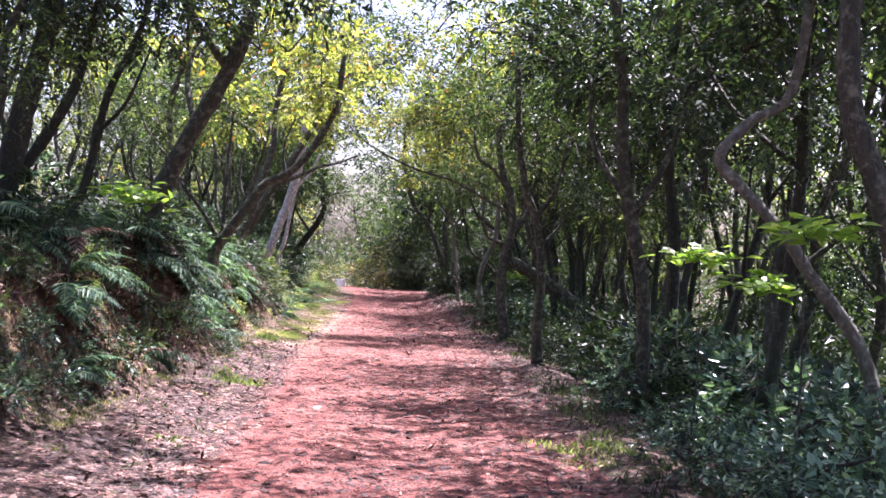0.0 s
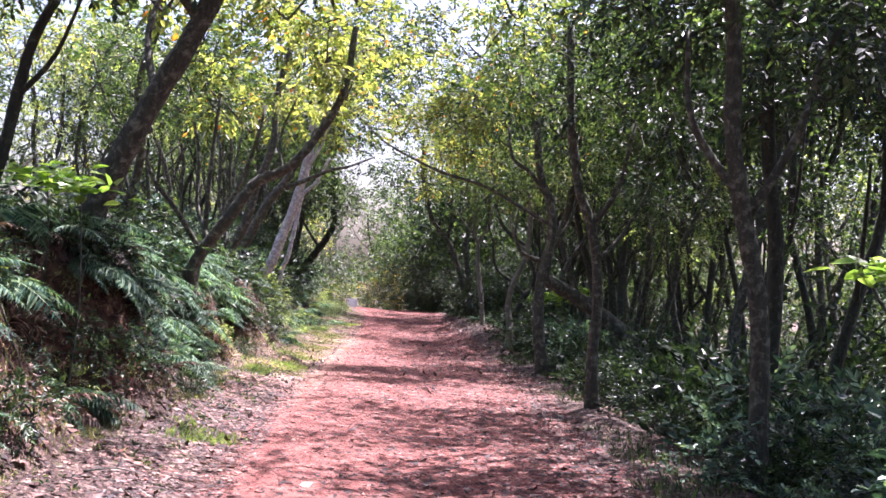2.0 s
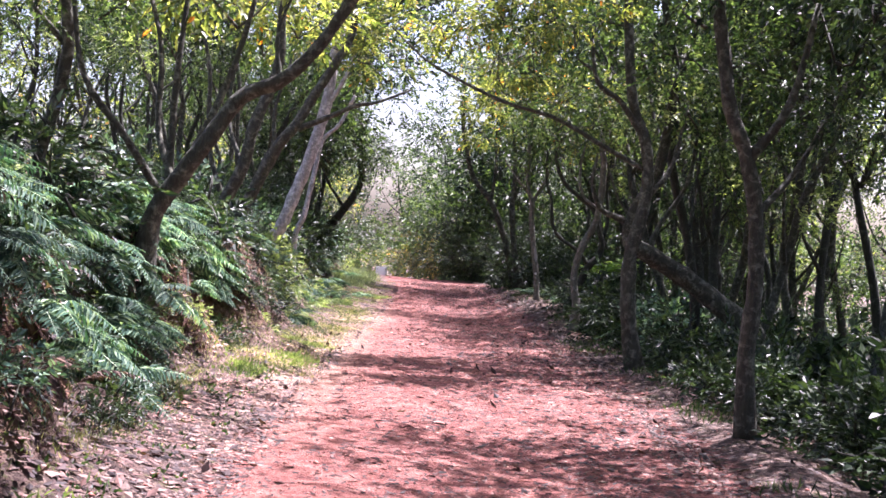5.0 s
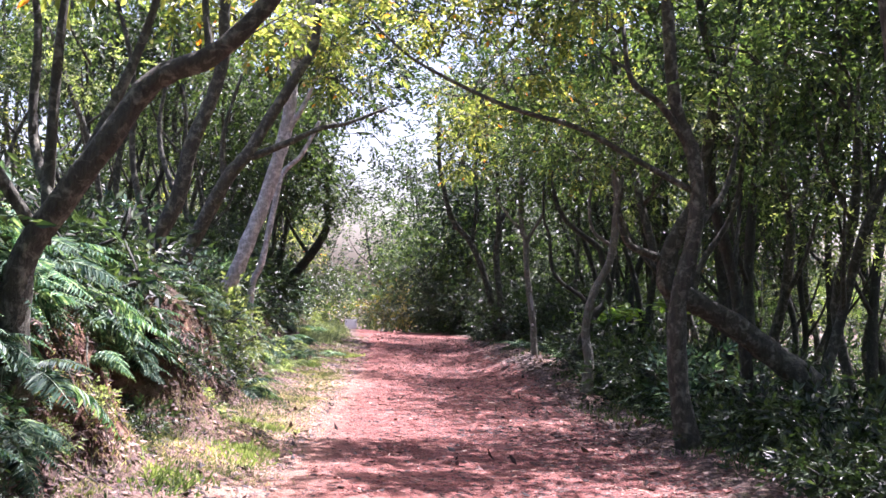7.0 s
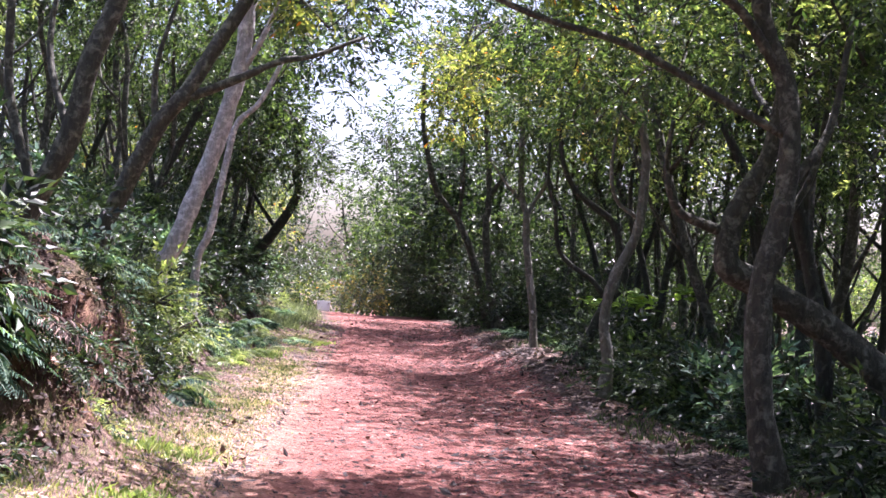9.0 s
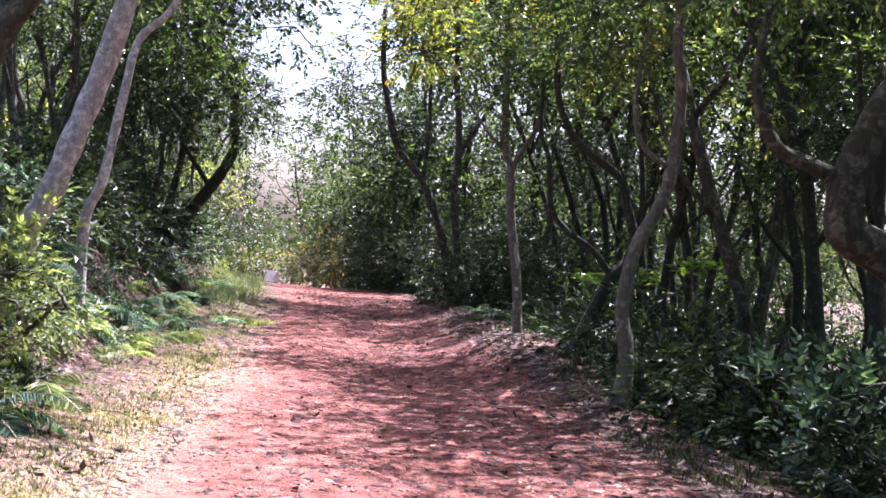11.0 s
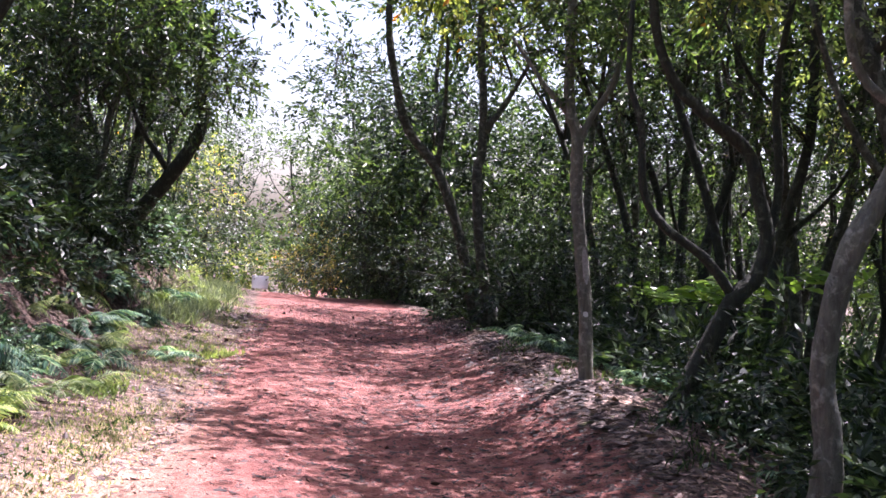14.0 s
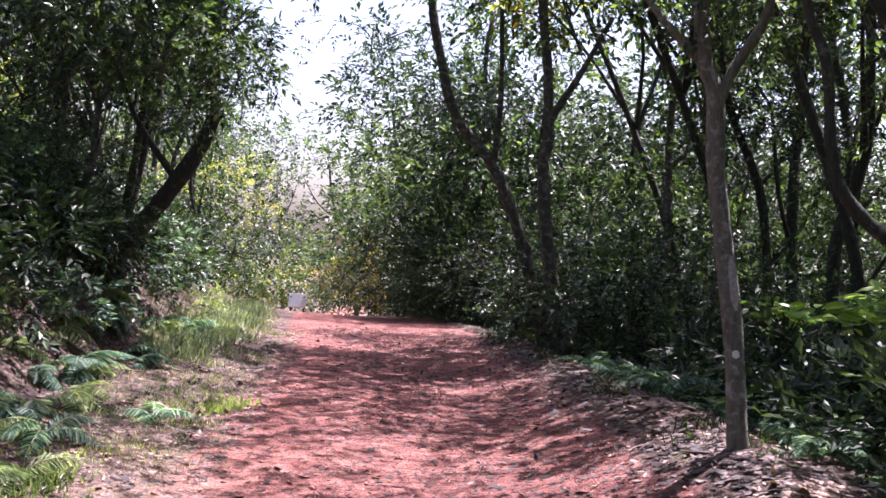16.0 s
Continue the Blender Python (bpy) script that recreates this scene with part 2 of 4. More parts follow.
def ground_parts(x, y):
    x, y = np.asarray(x, float), np.asarray(y, float)
    L, R, toe = left_edge(y), right_edge(y), bank_toe(y)
    toe = toe + 0.3 * vnoise(x * 0, y, 1.1, 3) + 0.1 * vnoise(x, y, 0.45, 4)
    width = np.interp(y, [0, 18, 24, 30, 40], [0.95, 0.95, 1.2, 1.6, 1.9])
    rise = np.interp(y, [0, 8, 20, 28, 36, 46, 56], [1.25, 1.3, 1.2, 1.15, 1.3, 0.9, 0.1])
    step = smooth01((toe - x) / width)
    z = path_z(y) + 0.12 * smooth01((L - x) / np.maximum(L - toe, 0.3)) + rise * step
    z = z + np.interp(y, [40, 60], [0.13, 0.02]) * np.clip(toe - width - x, 0, 25)
    dr = x - R
    shoulder = np.interp(y, [25, 26.5, 28, 29.5, 33, 36, 42], [0, 0.12, 0.27, 0.37, 0.25, 0.15, 0])
    z = z + 0.05 * np.exp(-((dr - 0.35) / 0.25) ** 2) - 0.2 * np.clip(dr - 0.7, 0, 14)
    z = z + shoulder * smooth01((dr + 0.95) / 1.3) * (1 - 0.5 * smooth01((dr - 0.7) / 1.5))
    on_path = smooth01(np.minimum(x - L, R - x) / 0.4 + 0.3)
    z = z + 0.012 * vnoise(x, y, 0.6, 5) + 0.03 * vnoise(x, y, 0.5, 6) * (1 - on_path) + 0.008 * vnoise(x, y, 0.17, 12)
    z = z + step * (1 - on_path) * (0.22 * vnoise(x, y, 0.7, 7) + 0.10 * vnoise(x, y, 0.3, 8) + 0.05 * vnoise(x, y, 0.16, 9))
    z = z - 0.025 * np.exp(-((x - (L + R) / 2) / 0.5) ** 2) * on_path
    verge = smooth01(np.maximum(L - x, x - R + 0.5 * shoulder) / 0.7 + 0.45)
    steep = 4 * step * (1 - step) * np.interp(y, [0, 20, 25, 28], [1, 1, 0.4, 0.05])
    # Mask of the painted sunlit strip along the left edge.
    sun_strip = np.exp(-((x - L + 0.1) / 0.42) ** 2) * np.interp(y, [14, 17.5, 27, 31], [0, 1, 1, 0])
    return z, verge, steep, sun_strip


def ground_z(x, y):
    return ground_parts(x, y)[0]


def mesh_from(name, verts, faces, mats, smooth=True, index=None):
    me = bpy.data.meshes.new(name)
    me.from_pydata([tuple(v) for v in verts] if not isinstance(verts, np.ndarray) else verts.tolist(), [], faces.tolist() if isinstance(faces, np.ndarray) else faces)
    for m in mats:
        me.materials.append(m)
    if smooth:
        me.polygons.foreach_set("use_smooth", [True] * len(me.polygons))
    me.update()
    return me


def unit(v):
    return v / np.maximum(np.linalg.norm(v, axis=-1, keepdims=True), 1e-9)


def leaves_mesh(name, P, D, U, length, width, mat, fine=True, fold=0.18, droop=0.15):
    """Leaves at P, growing along D with upper side U; fine ones have eight-cornered outlines."""
    n = len(P)
    D = unit(D)
    S = unit(np.cross(D, U))
    U = np.cross(S, D)
    l, w = np.asarray(length).reshape(-1, 1) * np.ones((n, 1)), np.asarray(width).reshape(-1, 1) * np.ones((n, 1))
    shape = [(0, 0), (0.5, 0.32), (0.38, 0.72), (0, 1), (-0.38, 0.72), (-0.5, 0.32)] if fine else [(0, 0), (0.5, 0.42), (0, 1), (-0.5, 0.42)]
    vs = [P + S * (a * w) + D * (b * l) + U * (abs(a) * 2 * fold * w - droop * b * b * l) for a, b in shape]
    k = len(shape)
    V = np.stack(vs, 1).reshape(-1, 3)
    base = np.arange(n)[:, None] * k
    quads = [[0, 1, 2, 3], [0, 3, 4, 5]] if fine else [[0, 1, 2], [0, 2, 3]]
    F = np.concatenate([base + np.array(q)[None] for q in quads])
    return mesh_from(name, V, F, [mat], smooth=False)


def curve_points(points, steps=6):
    p = [Vector(q) for q in points]
    p = [p[0] * 2 - p[1]] + p + [p[-1] * 2 - p[-2]]
    out = []
    for i in range(1, len(p) - 2):
        for s in range(steps):
            t = s / steps
            out.append(0.5 * ((2 * p[i]) + (p[i + 1] - p[i - 1]) * t + (2 * p[i - 1] - 5 * p[i] + 4 * p[i + 1] - p[i + 2]) * t * t + (3 * p[i] - p[i - 1] - 3 * p[i + 1] + p[i + 2]) * t ** 3))
    out.append(p[-2])
    return out


def tube_data(points, r0, r1, sides=8, steps=5, flare=0.0, rough=0.08, seed=0):
    pts = curve_points(points, steps)
    n = len(pts)
    rng = random.Random(seed)
    verts, faces = [], []
    side = None
    for i, p in enumerate(pts):
        d = (pts[min(i + 1, n - 1)] - pts[max(i - 1, 0)]).normalized()
        if side is None:
            side = d.orthogonal().normalized()
        side = (side - d * side.dot(d)).normalized()
        other = d.cross(side)
        t = i / (n - 1)
        r = r0 * (1 - t) + r1 * t
        if flare:
            r *= 1 + flare * max(0, 1 - t * 6) ** 2
        knot = 1 + rough * rng.uniform(-1, 1)
        for s in range(sides):
            a = 2 * math.pi * s / sides
            rr = r * knot * (1 + rough * math.sin(3 * a + i * 0.4))
            verts.append(p + side * math.cos(a) * rr + other * math.sin(a) * rr)
    for i in range(n - 1):
        for s in range(sides):
            a, b = i * sides + s, i * sides + (s + 1) % sides
            faces.append((a, b, b + sides, a + sides))
    faces.append(tuple(range(sides))[::-1])
    faces.append(tuple(range((n - 1) * sides, n * sides)))
    return verts, faces


def tubes_mesh(name, specs, mat):
    V, F = [], []
    for k, s in enumerate(specs):
        v, f = tube_data(*s[:3], **(s[3] if len(s) > 3 else {}))
        o = len(V)
        V += v
        F += [tuple(i + o for i in q) for q in f]
    return mesh_from(name, V, F, [mat])


def child(name, me, parent, at=(0, 0, 0), scale=1.0, turn=0.0, label="", kind=""):
    ob = new(name, me)
    ob.parent = parent
    ob.matrix_basis = pose(*at, 0, 0, turn) @ Matrix.Diagonal((scale, scale, scale, 1)) if isinstance(scale, (int, float)) else pose(*at, 0, 0, turn) @ Matrix.Diagonal((*scale, 1))
    return tagged(ob, label, kind=kind)


def thing(name, at, label, category, group=""):
    ob = new(name)
    ob.empty_display_size = 0.2
    ob.location = at
    return tagged(ob, label, category, group)


# ---- crowns: clumps of leafy twigs with the limbs that bear them ----
def crown_pair(seed, radii, clumps, sprays, mat, bark, leaf=0.085, fine=True, per=9, clump_r=0.42, hang=0.25):
    rng = np.random.RandomState(seed)
    C = unit(rng.normal(size=(clumps, 3))) * (rng.rand(clumps, 1) ** 0.45) * np.array(radii)
    C[:, 2] += 0.15 * radii[2]
    n = clumps * sprays
    c = np.repeat(C, sprays, 0)
    out = unit(rng.normal(size=(n, 3)))
    start = c + out * (rng.rand(n, 1) ** 0.5) * clump_r * np.array([1.15, 1.15, 0.8])
    d = unit(out + unit(c + 1e-6) * 0.6 + np.array([0, 0, -hang]) + rng.normal(size=(n, 3)) * 0.3)
    twig = 0.22 * leaf / 0.085
    P, D, U = [], [], []
    side = unit(np.cross(d, rng.normal(size=(n, 3)) * 0.4 + np.array([0, 0, 1])))
    up = np.cross(side, d)
    for k in range(per):
        t = (k + 0.5) / per
        sgn = 1 if k % 2 else -1
        P.append(start + d * (t * twig) - np.array([0, 0, 0.06]) * t * t)
        D.append(d * (0.45 + 0.8 * t) + side * sgn * (1.0 - 0.6 * t) + rng.normal(size=(n, 3)) * 0.22)
        U.append(up + rng.normal(size=(n, 3)) * 0.4)
    P, D, U = np.concatenate(P), np.concatenate(D), np.concatenate(U)
    l = leaf * rng.uniform(0.65, 1.25, len(P))
    leaves = leaves_mesh("crown", P, D, U, l, l * rng.uniform(0.38, 0.55, len(P)), mat, fine)
    specs = []
    nodes = [np.array([0, 0, -radii[2] * 1.0])]
    order = np.argsort(np.linalg.norm(C - nodes[0], axis=1))
    for i in order:
        q = C[i]
        near = min(nodes, key=lambda p: float(np.linalg.norm(p - q)) + 0.25 * float(p[2] > q[2]))
        bend = (near + q) / 2 + rng.normal(size=3) * 0.13 + np.array([0, 0, 0.06])
        reach = float(np.linalg.norm(q - nodes[0]))
        specs.append(([tuple(near), tuple(bend), tuple(q)], max(0.024 - 0.008 * reach, 0.009), 0.007, dict(sides=4 if fine else 3, steps=2, seed=int(i))))
        nodes.append(q)
        for j in range(2 if fine else 0):
            e = q + unit(rng.normal(size=3)) * clump_r * 1.1
            specs.append(([tuple(q), tuple((q + e) / 2 + rng.normal(size=3) * 0.05), tuple(e)], 0.006, 0.003, dict(sides=3, steps=1, seed=j)))
    return leaves, tubes_mesh("branch", specs, bark)


CROWNS = {
    "dark": [crown_pair(s, (1.3, 1.3, 0.9), 14, 20, LEAF_SHADE_DARK, BARK_DARK, 0.10, False, 8) for s in (1, 2, 3)],
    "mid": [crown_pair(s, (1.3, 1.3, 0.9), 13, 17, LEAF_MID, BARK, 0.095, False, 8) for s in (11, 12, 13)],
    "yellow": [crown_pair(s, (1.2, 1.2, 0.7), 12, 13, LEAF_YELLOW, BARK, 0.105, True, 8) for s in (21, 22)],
    "wooddark": [crown_pair(s, (1.4, 1.4, 1.1), 15, 15, LEAF_SHADE_DARK, BARK_DARK, 0.12, False, 7, 0.5) for s in (71, 72, 73)],
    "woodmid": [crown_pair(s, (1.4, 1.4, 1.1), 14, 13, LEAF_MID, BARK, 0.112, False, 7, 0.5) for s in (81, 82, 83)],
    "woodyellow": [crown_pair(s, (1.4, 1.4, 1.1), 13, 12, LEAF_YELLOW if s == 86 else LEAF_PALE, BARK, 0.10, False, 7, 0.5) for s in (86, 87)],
    "fardark": [crown_pair(s, (1.7, 1.7, 1.4), 18, 11, LEAF_SHADE_DARK, BARK_DARK, 0.16, False, 6, 0.6) for s in (31, 32, 33)],
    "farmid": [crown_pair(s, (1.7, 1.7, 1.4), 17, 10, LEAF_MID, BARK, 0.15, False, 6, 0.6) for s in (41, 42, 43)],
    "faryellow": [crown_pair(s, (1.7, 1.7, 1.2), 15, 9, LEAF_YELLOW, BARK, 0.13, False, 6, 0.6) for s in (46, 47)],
    # Flat dark crowns added to block the sun, mostly high out of view.
    "shade_canopy": [crown_pair(s, (1.8, 1.8, 0.8), 17, 8, LEAF_SHADE_DARK, BARK_DARK, 0.17, False, 6, 0.55) for s in (91, 92)],
    # Sparse crowns, many added high over the track to break up the sunlight.
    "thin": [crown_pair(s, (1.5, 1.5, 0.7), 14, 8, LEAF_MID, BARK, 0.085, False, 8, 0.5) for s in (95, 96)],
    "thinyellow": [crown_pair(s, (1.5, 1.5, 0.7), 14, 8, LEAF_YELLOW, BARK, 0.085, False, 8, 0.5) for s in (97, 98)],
    "bush": [crown_pair(s, (1.3, 1.3, 1.0), 15, 18, LEAF_SHADE_DARK, BARK_DARK, 0.09, False, 7, 0.42, 0.1) for s in (101, 102)],
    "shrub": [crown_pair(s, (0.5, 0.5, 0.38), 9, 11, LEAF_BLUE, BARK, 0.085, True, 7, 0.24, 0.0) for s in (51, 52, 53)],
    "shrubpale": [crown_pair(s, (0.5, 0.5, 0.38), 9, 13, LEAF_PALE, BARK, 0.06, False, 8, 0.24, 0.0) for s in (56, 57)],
    "shrubdark": [crown_pair(s, (0.6, 0.6, 0.5), 9, 11, LEAF_SHADE_DARK, BARK_DARK, 0.10, False, 8, 0.28, 0.1) for s in (61, 62)],
}
_pick = random.Random(5)


def add_crown(tree, kind, at, scale=1.0, limbs=True):
    leaves, branches = _pick.choice(CROWNS[kind])
    turn = _pick.uniform(0, 360)
    child("crown", leaves, tree, at, scale, turn)
    if limbs:
        child("branch", branches, tree, at, scale, turn)


# ---- ground ----
def build_ground():
    xs = np.unique(np.concatenate([np.linspace(-160, -16, 14), np.linspace(-16, -5.6, 22), np.arange(-5.6, 2.8, 0.075), np.linspace(2.8, 16, 28), np.linspace(16, 160, 14)]).round(4))
    ys = np.unique(np.concatenate([np.linspace(-120, -6, 14), np.arange(-6, 5, 0.5), np.arange(5, 43, 0.11), np.arange(43, 80, 1.0), np.linspace(80, 300, 18)]).round(4))
    X, Y = np.meshgrid(xs, ys)
    z, verge, steep, sun_strip = ground_parts(X.ravel(), Y.ravel())
    V = np.stack([X.ravel(), Y.ravel(), z], 1)
    nx, ny = len(xs), len(ys)
    i = (np.arange(ny - 1)[:, None] * nx + np.arange(nx - 1)[None]).ravel()
    F = np.stack([i, i + 1, i + nx + 1, i + nx], 1)
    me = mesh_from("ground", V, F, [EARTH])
    for name, values in (("verge", verge), ("steep", steep), ("sun_strip", sun_strip)):
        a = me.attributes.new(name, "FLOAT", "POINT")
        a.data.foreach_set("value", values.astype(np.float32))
    return tagged(new("ground", me), "red earth track with leaf-strewn verges and a cut earth bank", "ground", kind="structure")


ground = build_ground()


# ---- trees along the track ----
def hero(trunk, r0, r1, label, bark=BARK, limbs=(), crowns=(), name="tree", flare=0.5, sides=10):
    base = Vector(trunk[0])
    base.z = float(ground_z(base.x, base.y)) - 0.06
    t = thing(name, base, label, "tree")
    pts = [tuple(base)] + [tuple(p) for p in trunk[(1 if trunk[0][2] - base.z < 0.35 else 0):]]
    rel = lambda q: tuple(Vector(q) - base)
    child("trunk", tubes_mesh("trunk", [([rel(p) for p in pts], r0, r1, dict(sides=sides, steps=5, flare=flare, seed=int(r0 * 999)))], bark), t)
    for pts, a, b in limbs:
        child("limb", tubes_mesh("limb", [([rel(p) for p in pts], a, b, dict(sides=7, steps=4, seed=len(pts)))], bark), t)
    for kind, at, s in crowns:
        if at[2] > 4.55 and base.y < 30 and kind in ("dark", "mid"):
            kind = "wood" + kind
        # Lighter leaf colour here imitates sunlit foliage.
        if kind == "dark" and base.x > 0 and base.y > 17 and at[2] < 4:
            kind = "mid"
        add_crown(t, kind, rel(at), s)
    return t


def at_y(y, pts, lean=0.0):
    return [(x, y + lean * i, z) for i, (x, z) in enumerate(pts)]


# HEROES
hero(at_y(12.4, [(-3.62, 0.95), (-3.38, 1.49), (-3.10, 2.08), (-2.84, 2.63), (-2.58, 3.13), (-2.35, 3.65), (-2.2, 4.3), (-1.7, 5.2)]), 0.125, 0.07,
     "leaning grey-brown tree with a mottled trunk on the earth bank",
     limbs=[([(-2.5, 12.4, 3.3), (-2.9, 12.1, 3.9), (-3.2, 11.9, 4.6)], 0.05, 0.025), ([(-2.84, 12.4, 2.63), (-3.05, 12.8, 3.3), (-2.9, 13.1, 4.0)], 0.04, 0.02)],
     crowns=[("dark", (-3.0, 11.3, 3.95), 0.8), ("dark", (-2.2, 12.8, 4.7), 1.0), ("yellow", (-3.1, 13.4, 4.2), 0.9), ("dark", (-1.6, 12.6, 6.0), 0.8)])
hero(at_y(11.4, [(-4.0, 1.2), (-3.73, 1.84), (-3.61, 2.43), (-3.5, 2.9), (-3.2, 3.6), (-3.1, 4.6)]), 0.055, 0.03,
     "slender dark sapling rising from the bank top", BARK_DARK,
     limbs=[([(-3.61, 11.4, 2.43), (-3.3, 11.3, 2.75), (-3.05, 11.2, 3.3)], 0.025, 0.012)],
     crowns=[("mid", (-3.9, 11.2, 3.5), 0.7), ("dark", (-3.3, 10.6, 3.6), 0.7)])
hero(at_y(10.0, [(-4.1, 1.2), (-4.02, 1.62), (-3.86, 2.45), (-3.71, 3.03), (-3.6, 3.6), (-3.4, 5.0)]), 0.125, 0.08,
     "thick dark trunk half hidden by foliage on the bank", BARK_DARK,
     crowns=[("shade_canopy", (-1.9, 9.4, 5.5), 0.9), ("shade_canopy", (-3.0, 11.4, 5.6), 0.9), ("shade_canopy", (-2.2, 7.6, 5.6), 0.8), ("dark", (-3.7, 9.2, 3.6), 0.75), ("dark", (-4.4, 9.9, 3.9), 1.0), ("dark", (-3.0, 10, 5.4), 1.3)])
hero(at_y(10.5, [(-4.3, 1.4), (-4.12, 1.82), (-3.85, 2.24), (-3.56, 2.78), (-3.45, 3.3), (-3.2, 4.4)]), 0.065, 0.04,
     "slanting dark trunk beside a thicker one on the bank", BARK_DARK, crowns=[("dark", (-3.1, 10.1, 4.2), 0.8)])
hero(at_y(16.5, [(-3.4, 1.1), (-3.16, 1.54), (-2.95, 1.84), (-2.70, 2.21), (-2.39, 2.37), (-2.17, 2.57), (-1.99, 2.82), (-1.7, 3.4), (-1.6, 4.2)]), 0.085, 0.04,
     "many-stemmed tree with crooked dark limbs arching over the track",
     limbs=[([(-3.3, 16.6, 1.25), (-3.30, 16.6, 1.98), (-3.28, 16.6, 2.55), (-3.25, 16.7, 3.3)], 0.04, 0.02),
            ([(-3.15, 16.5, 1.55), (-2.99, 16.6, 2.0), (-2.83, 16.7, 2.5), (-2.69, 16.8, 3.2)], 0.04, 0.02),
            ([(-3.2, 16.5, 1.4), (-3.45, 16.7, 1.9), (-3.5, 16.8, 2.6), (-3.75, 17, 3.3)], 0.035, 0.018),
            ([(-3.3, 16.5, 1.3), (-3.6, 16.3, 1.8), (-3.95, 16.2, 2.3), (-4.1, 16.2, 3.2)], 0.04, 0.02),
            ([(-2.39, 16.5, 2.37), (-2.45, 16.6, 2.8), (-2.3, 16.7, 3.3)], 0.025, 0.012)],
     crowns=[("yellow", (-2.9, 17.0, 3.5), 0.9), ("yellow", (-1.7, 16.8, 3.9), 0.8), ("mid", (-4.0, 16.6, 3.6), 0.9), ("yellow", (-2.4, 16.2, 4.8), 0.9)])
hero(at_y(20.9, [(-3.95, 1.1), (-3.66, 1.81), (-3.55, 2.32), (-3.37, 2.83), (-3.28, 3.28), (-3.29, 3.78), (-3.1, 4.8)]), 0.085, 0.05,
     "leaning brown trunk above the ferns of the bank",
     limbs=[([(-3.84, 20.9, 1.3), (-4.1, 20.9, 2.1), (-4.15, 20.9, 3.0), (-4.4, 20.9, 3.9)], 0.04, 0.02),
            ([(-3.66, 20.9, 1.81), (-3.95, 21.2, 2.5), (-3.9, 21.4, 3.4)], 0.03, 0.018)],
     crowns=[("yellow", (-3.6, 21.4, 3.9), 0.9), ("mid", (-4.6, 21.0, 3.9), 0.9), ("yellow", (-2.9, 21.0, 5.0), 0.85)])
hero(at_y(24.4, [(-4.45, 1.15), (-3.96, 2.27), (-3.67, 2.66), (-3.38, 3.20), (-3.10, 3.71), (-2.89, 4.13), (-2.85, 4.8)]), 0.10, 0.05,
     "dark crooked tree leaning out over the track",
     limbs=[([(-3.62, 24.4, 2.62), (-3.11, 24.4, 2.86), (-2.73, 24.4, 3.05), (-2.41, 24.4, 3.12), (-1.9, 24.4, 3.35)], 0.05, 0.018),
            ([(-3.96, 24.4, 2.27), (-4.0, 24.4, 2.9), (-3.8, 24.4, 3.7)], 0.04, 0.02)],
     crowns=[("yellow", (-2.3, 24.6, 3.95), 0.7), ("yellow", (-3.5, 24.8, 4.3), 0.9), ("yellow", (-2.4, 24.0, 5.3), 0.85)])
hero(at_y(26.1, [(-4.25, 0.8), (-4.09, 1.10), (-3.91, 1.60), (-3.75, 2.08), (-3.59, 2.69), (-3.44, 3.37), (-3.39, 4.04), (-3.2, 5.2), (-3.0, 6.4)]), 0.115, 0.08,
     "tall leaning tree with smooth pale grey bark", BARK_PALE,
     limbs=[([(-3.5, 26.1, 3.1), (-3.2, 26.0, 3.6), (-2.9, 25.9, 4.4)], 0.05, 0.02)],
     crowns=[("mid", (-3.3, 27.4, 4.6), 0.9), ("mid", (-2.9, 26.2, 6.6), 1.6)])
hero(at_y(27.0, [(-4.0, 0.9), (-3.87, 1.30), (-3.72, 2.16), (-3.62, 2.67), (-3.35, 2.97), (-3.1, 3.5)]), 0.055, 0.03,
     "thin pale sapling bending towards the track", BARK_PALE, crowns=[("mid", (-3.3, 27.6, 3.9), 0.7)])
# right side
hero([(2.17, 11.37, -0.3), (2.17, 11.37, 0.39), (2.12, 11.37, 1.13), (1.95, 11.37, 1.90), (1.84, 11.37, 2.50), (1.81, 11.4, 3.20), (1.71, 11.4, 3.89), (1.6, 11.5, 5.2)], 0.078, 0.055,
     "straight grey trunk among dark shrubs beside the track", limbs=[([(1.93, 11.37, 2.0), (1.55, 11.5, 2.6), (1.5, 11.6, 3.3)], 0.04, 0.02), ([(1.97, 11.37, 1.85), (2.3, 11.3, 2.5), (2.5, 11.3, 3.3)], 0.045, 0.02)],
     crowns=[("thin", (0.6, 12.4, 5.4), 1.0), ("thinyellow", (1.9, 10.0, 5.6), 1.0), ("dark", (1.5, 11.9, 3.7), 0.8), ("dark", (2.4, 11.2, 3.6), 0.9), ("dark", (2.2, 11.6, 5.4), 1.1)])
hero(at_y(15.66, [(1.48, -0.14), (1.44, 0.45), (1.46, 0.97), (1.42, 1.52), (1.32, 1.95), (1.17, 2.3), (1.10, 2.67), (1.03, 3.1), (0.95, 4.2)]), 0.066, 0.045,
     "dark lichened trunk at the edge of the track", BARK,
     limbs=[([(1.33, 15.66, 1.9), (1.6, 15.6, 2.35), (1.75, 15.6, 3.1)], 0.045, 0.02), ([(1.42, 15.66, 1.5), (1.75, 15.8, 1.9), (2.1, 15.9, 2.6)], 0.03, 0.015)],
     crowns=[("thin", (0.3, 16.6, 5.2), 1.0), ("thinyellow", (0.9, 14.2, 5.4), 1.0), ("mid", (1.0, 15.9, 3.6), 0.75), ("dark", (1.9, 15.6, 3.4), 0.8), ("dark", (1.7, 15.5, 5.2), 1.0), ("dark", (2.3, 15.9, 2.3), 0.5)])
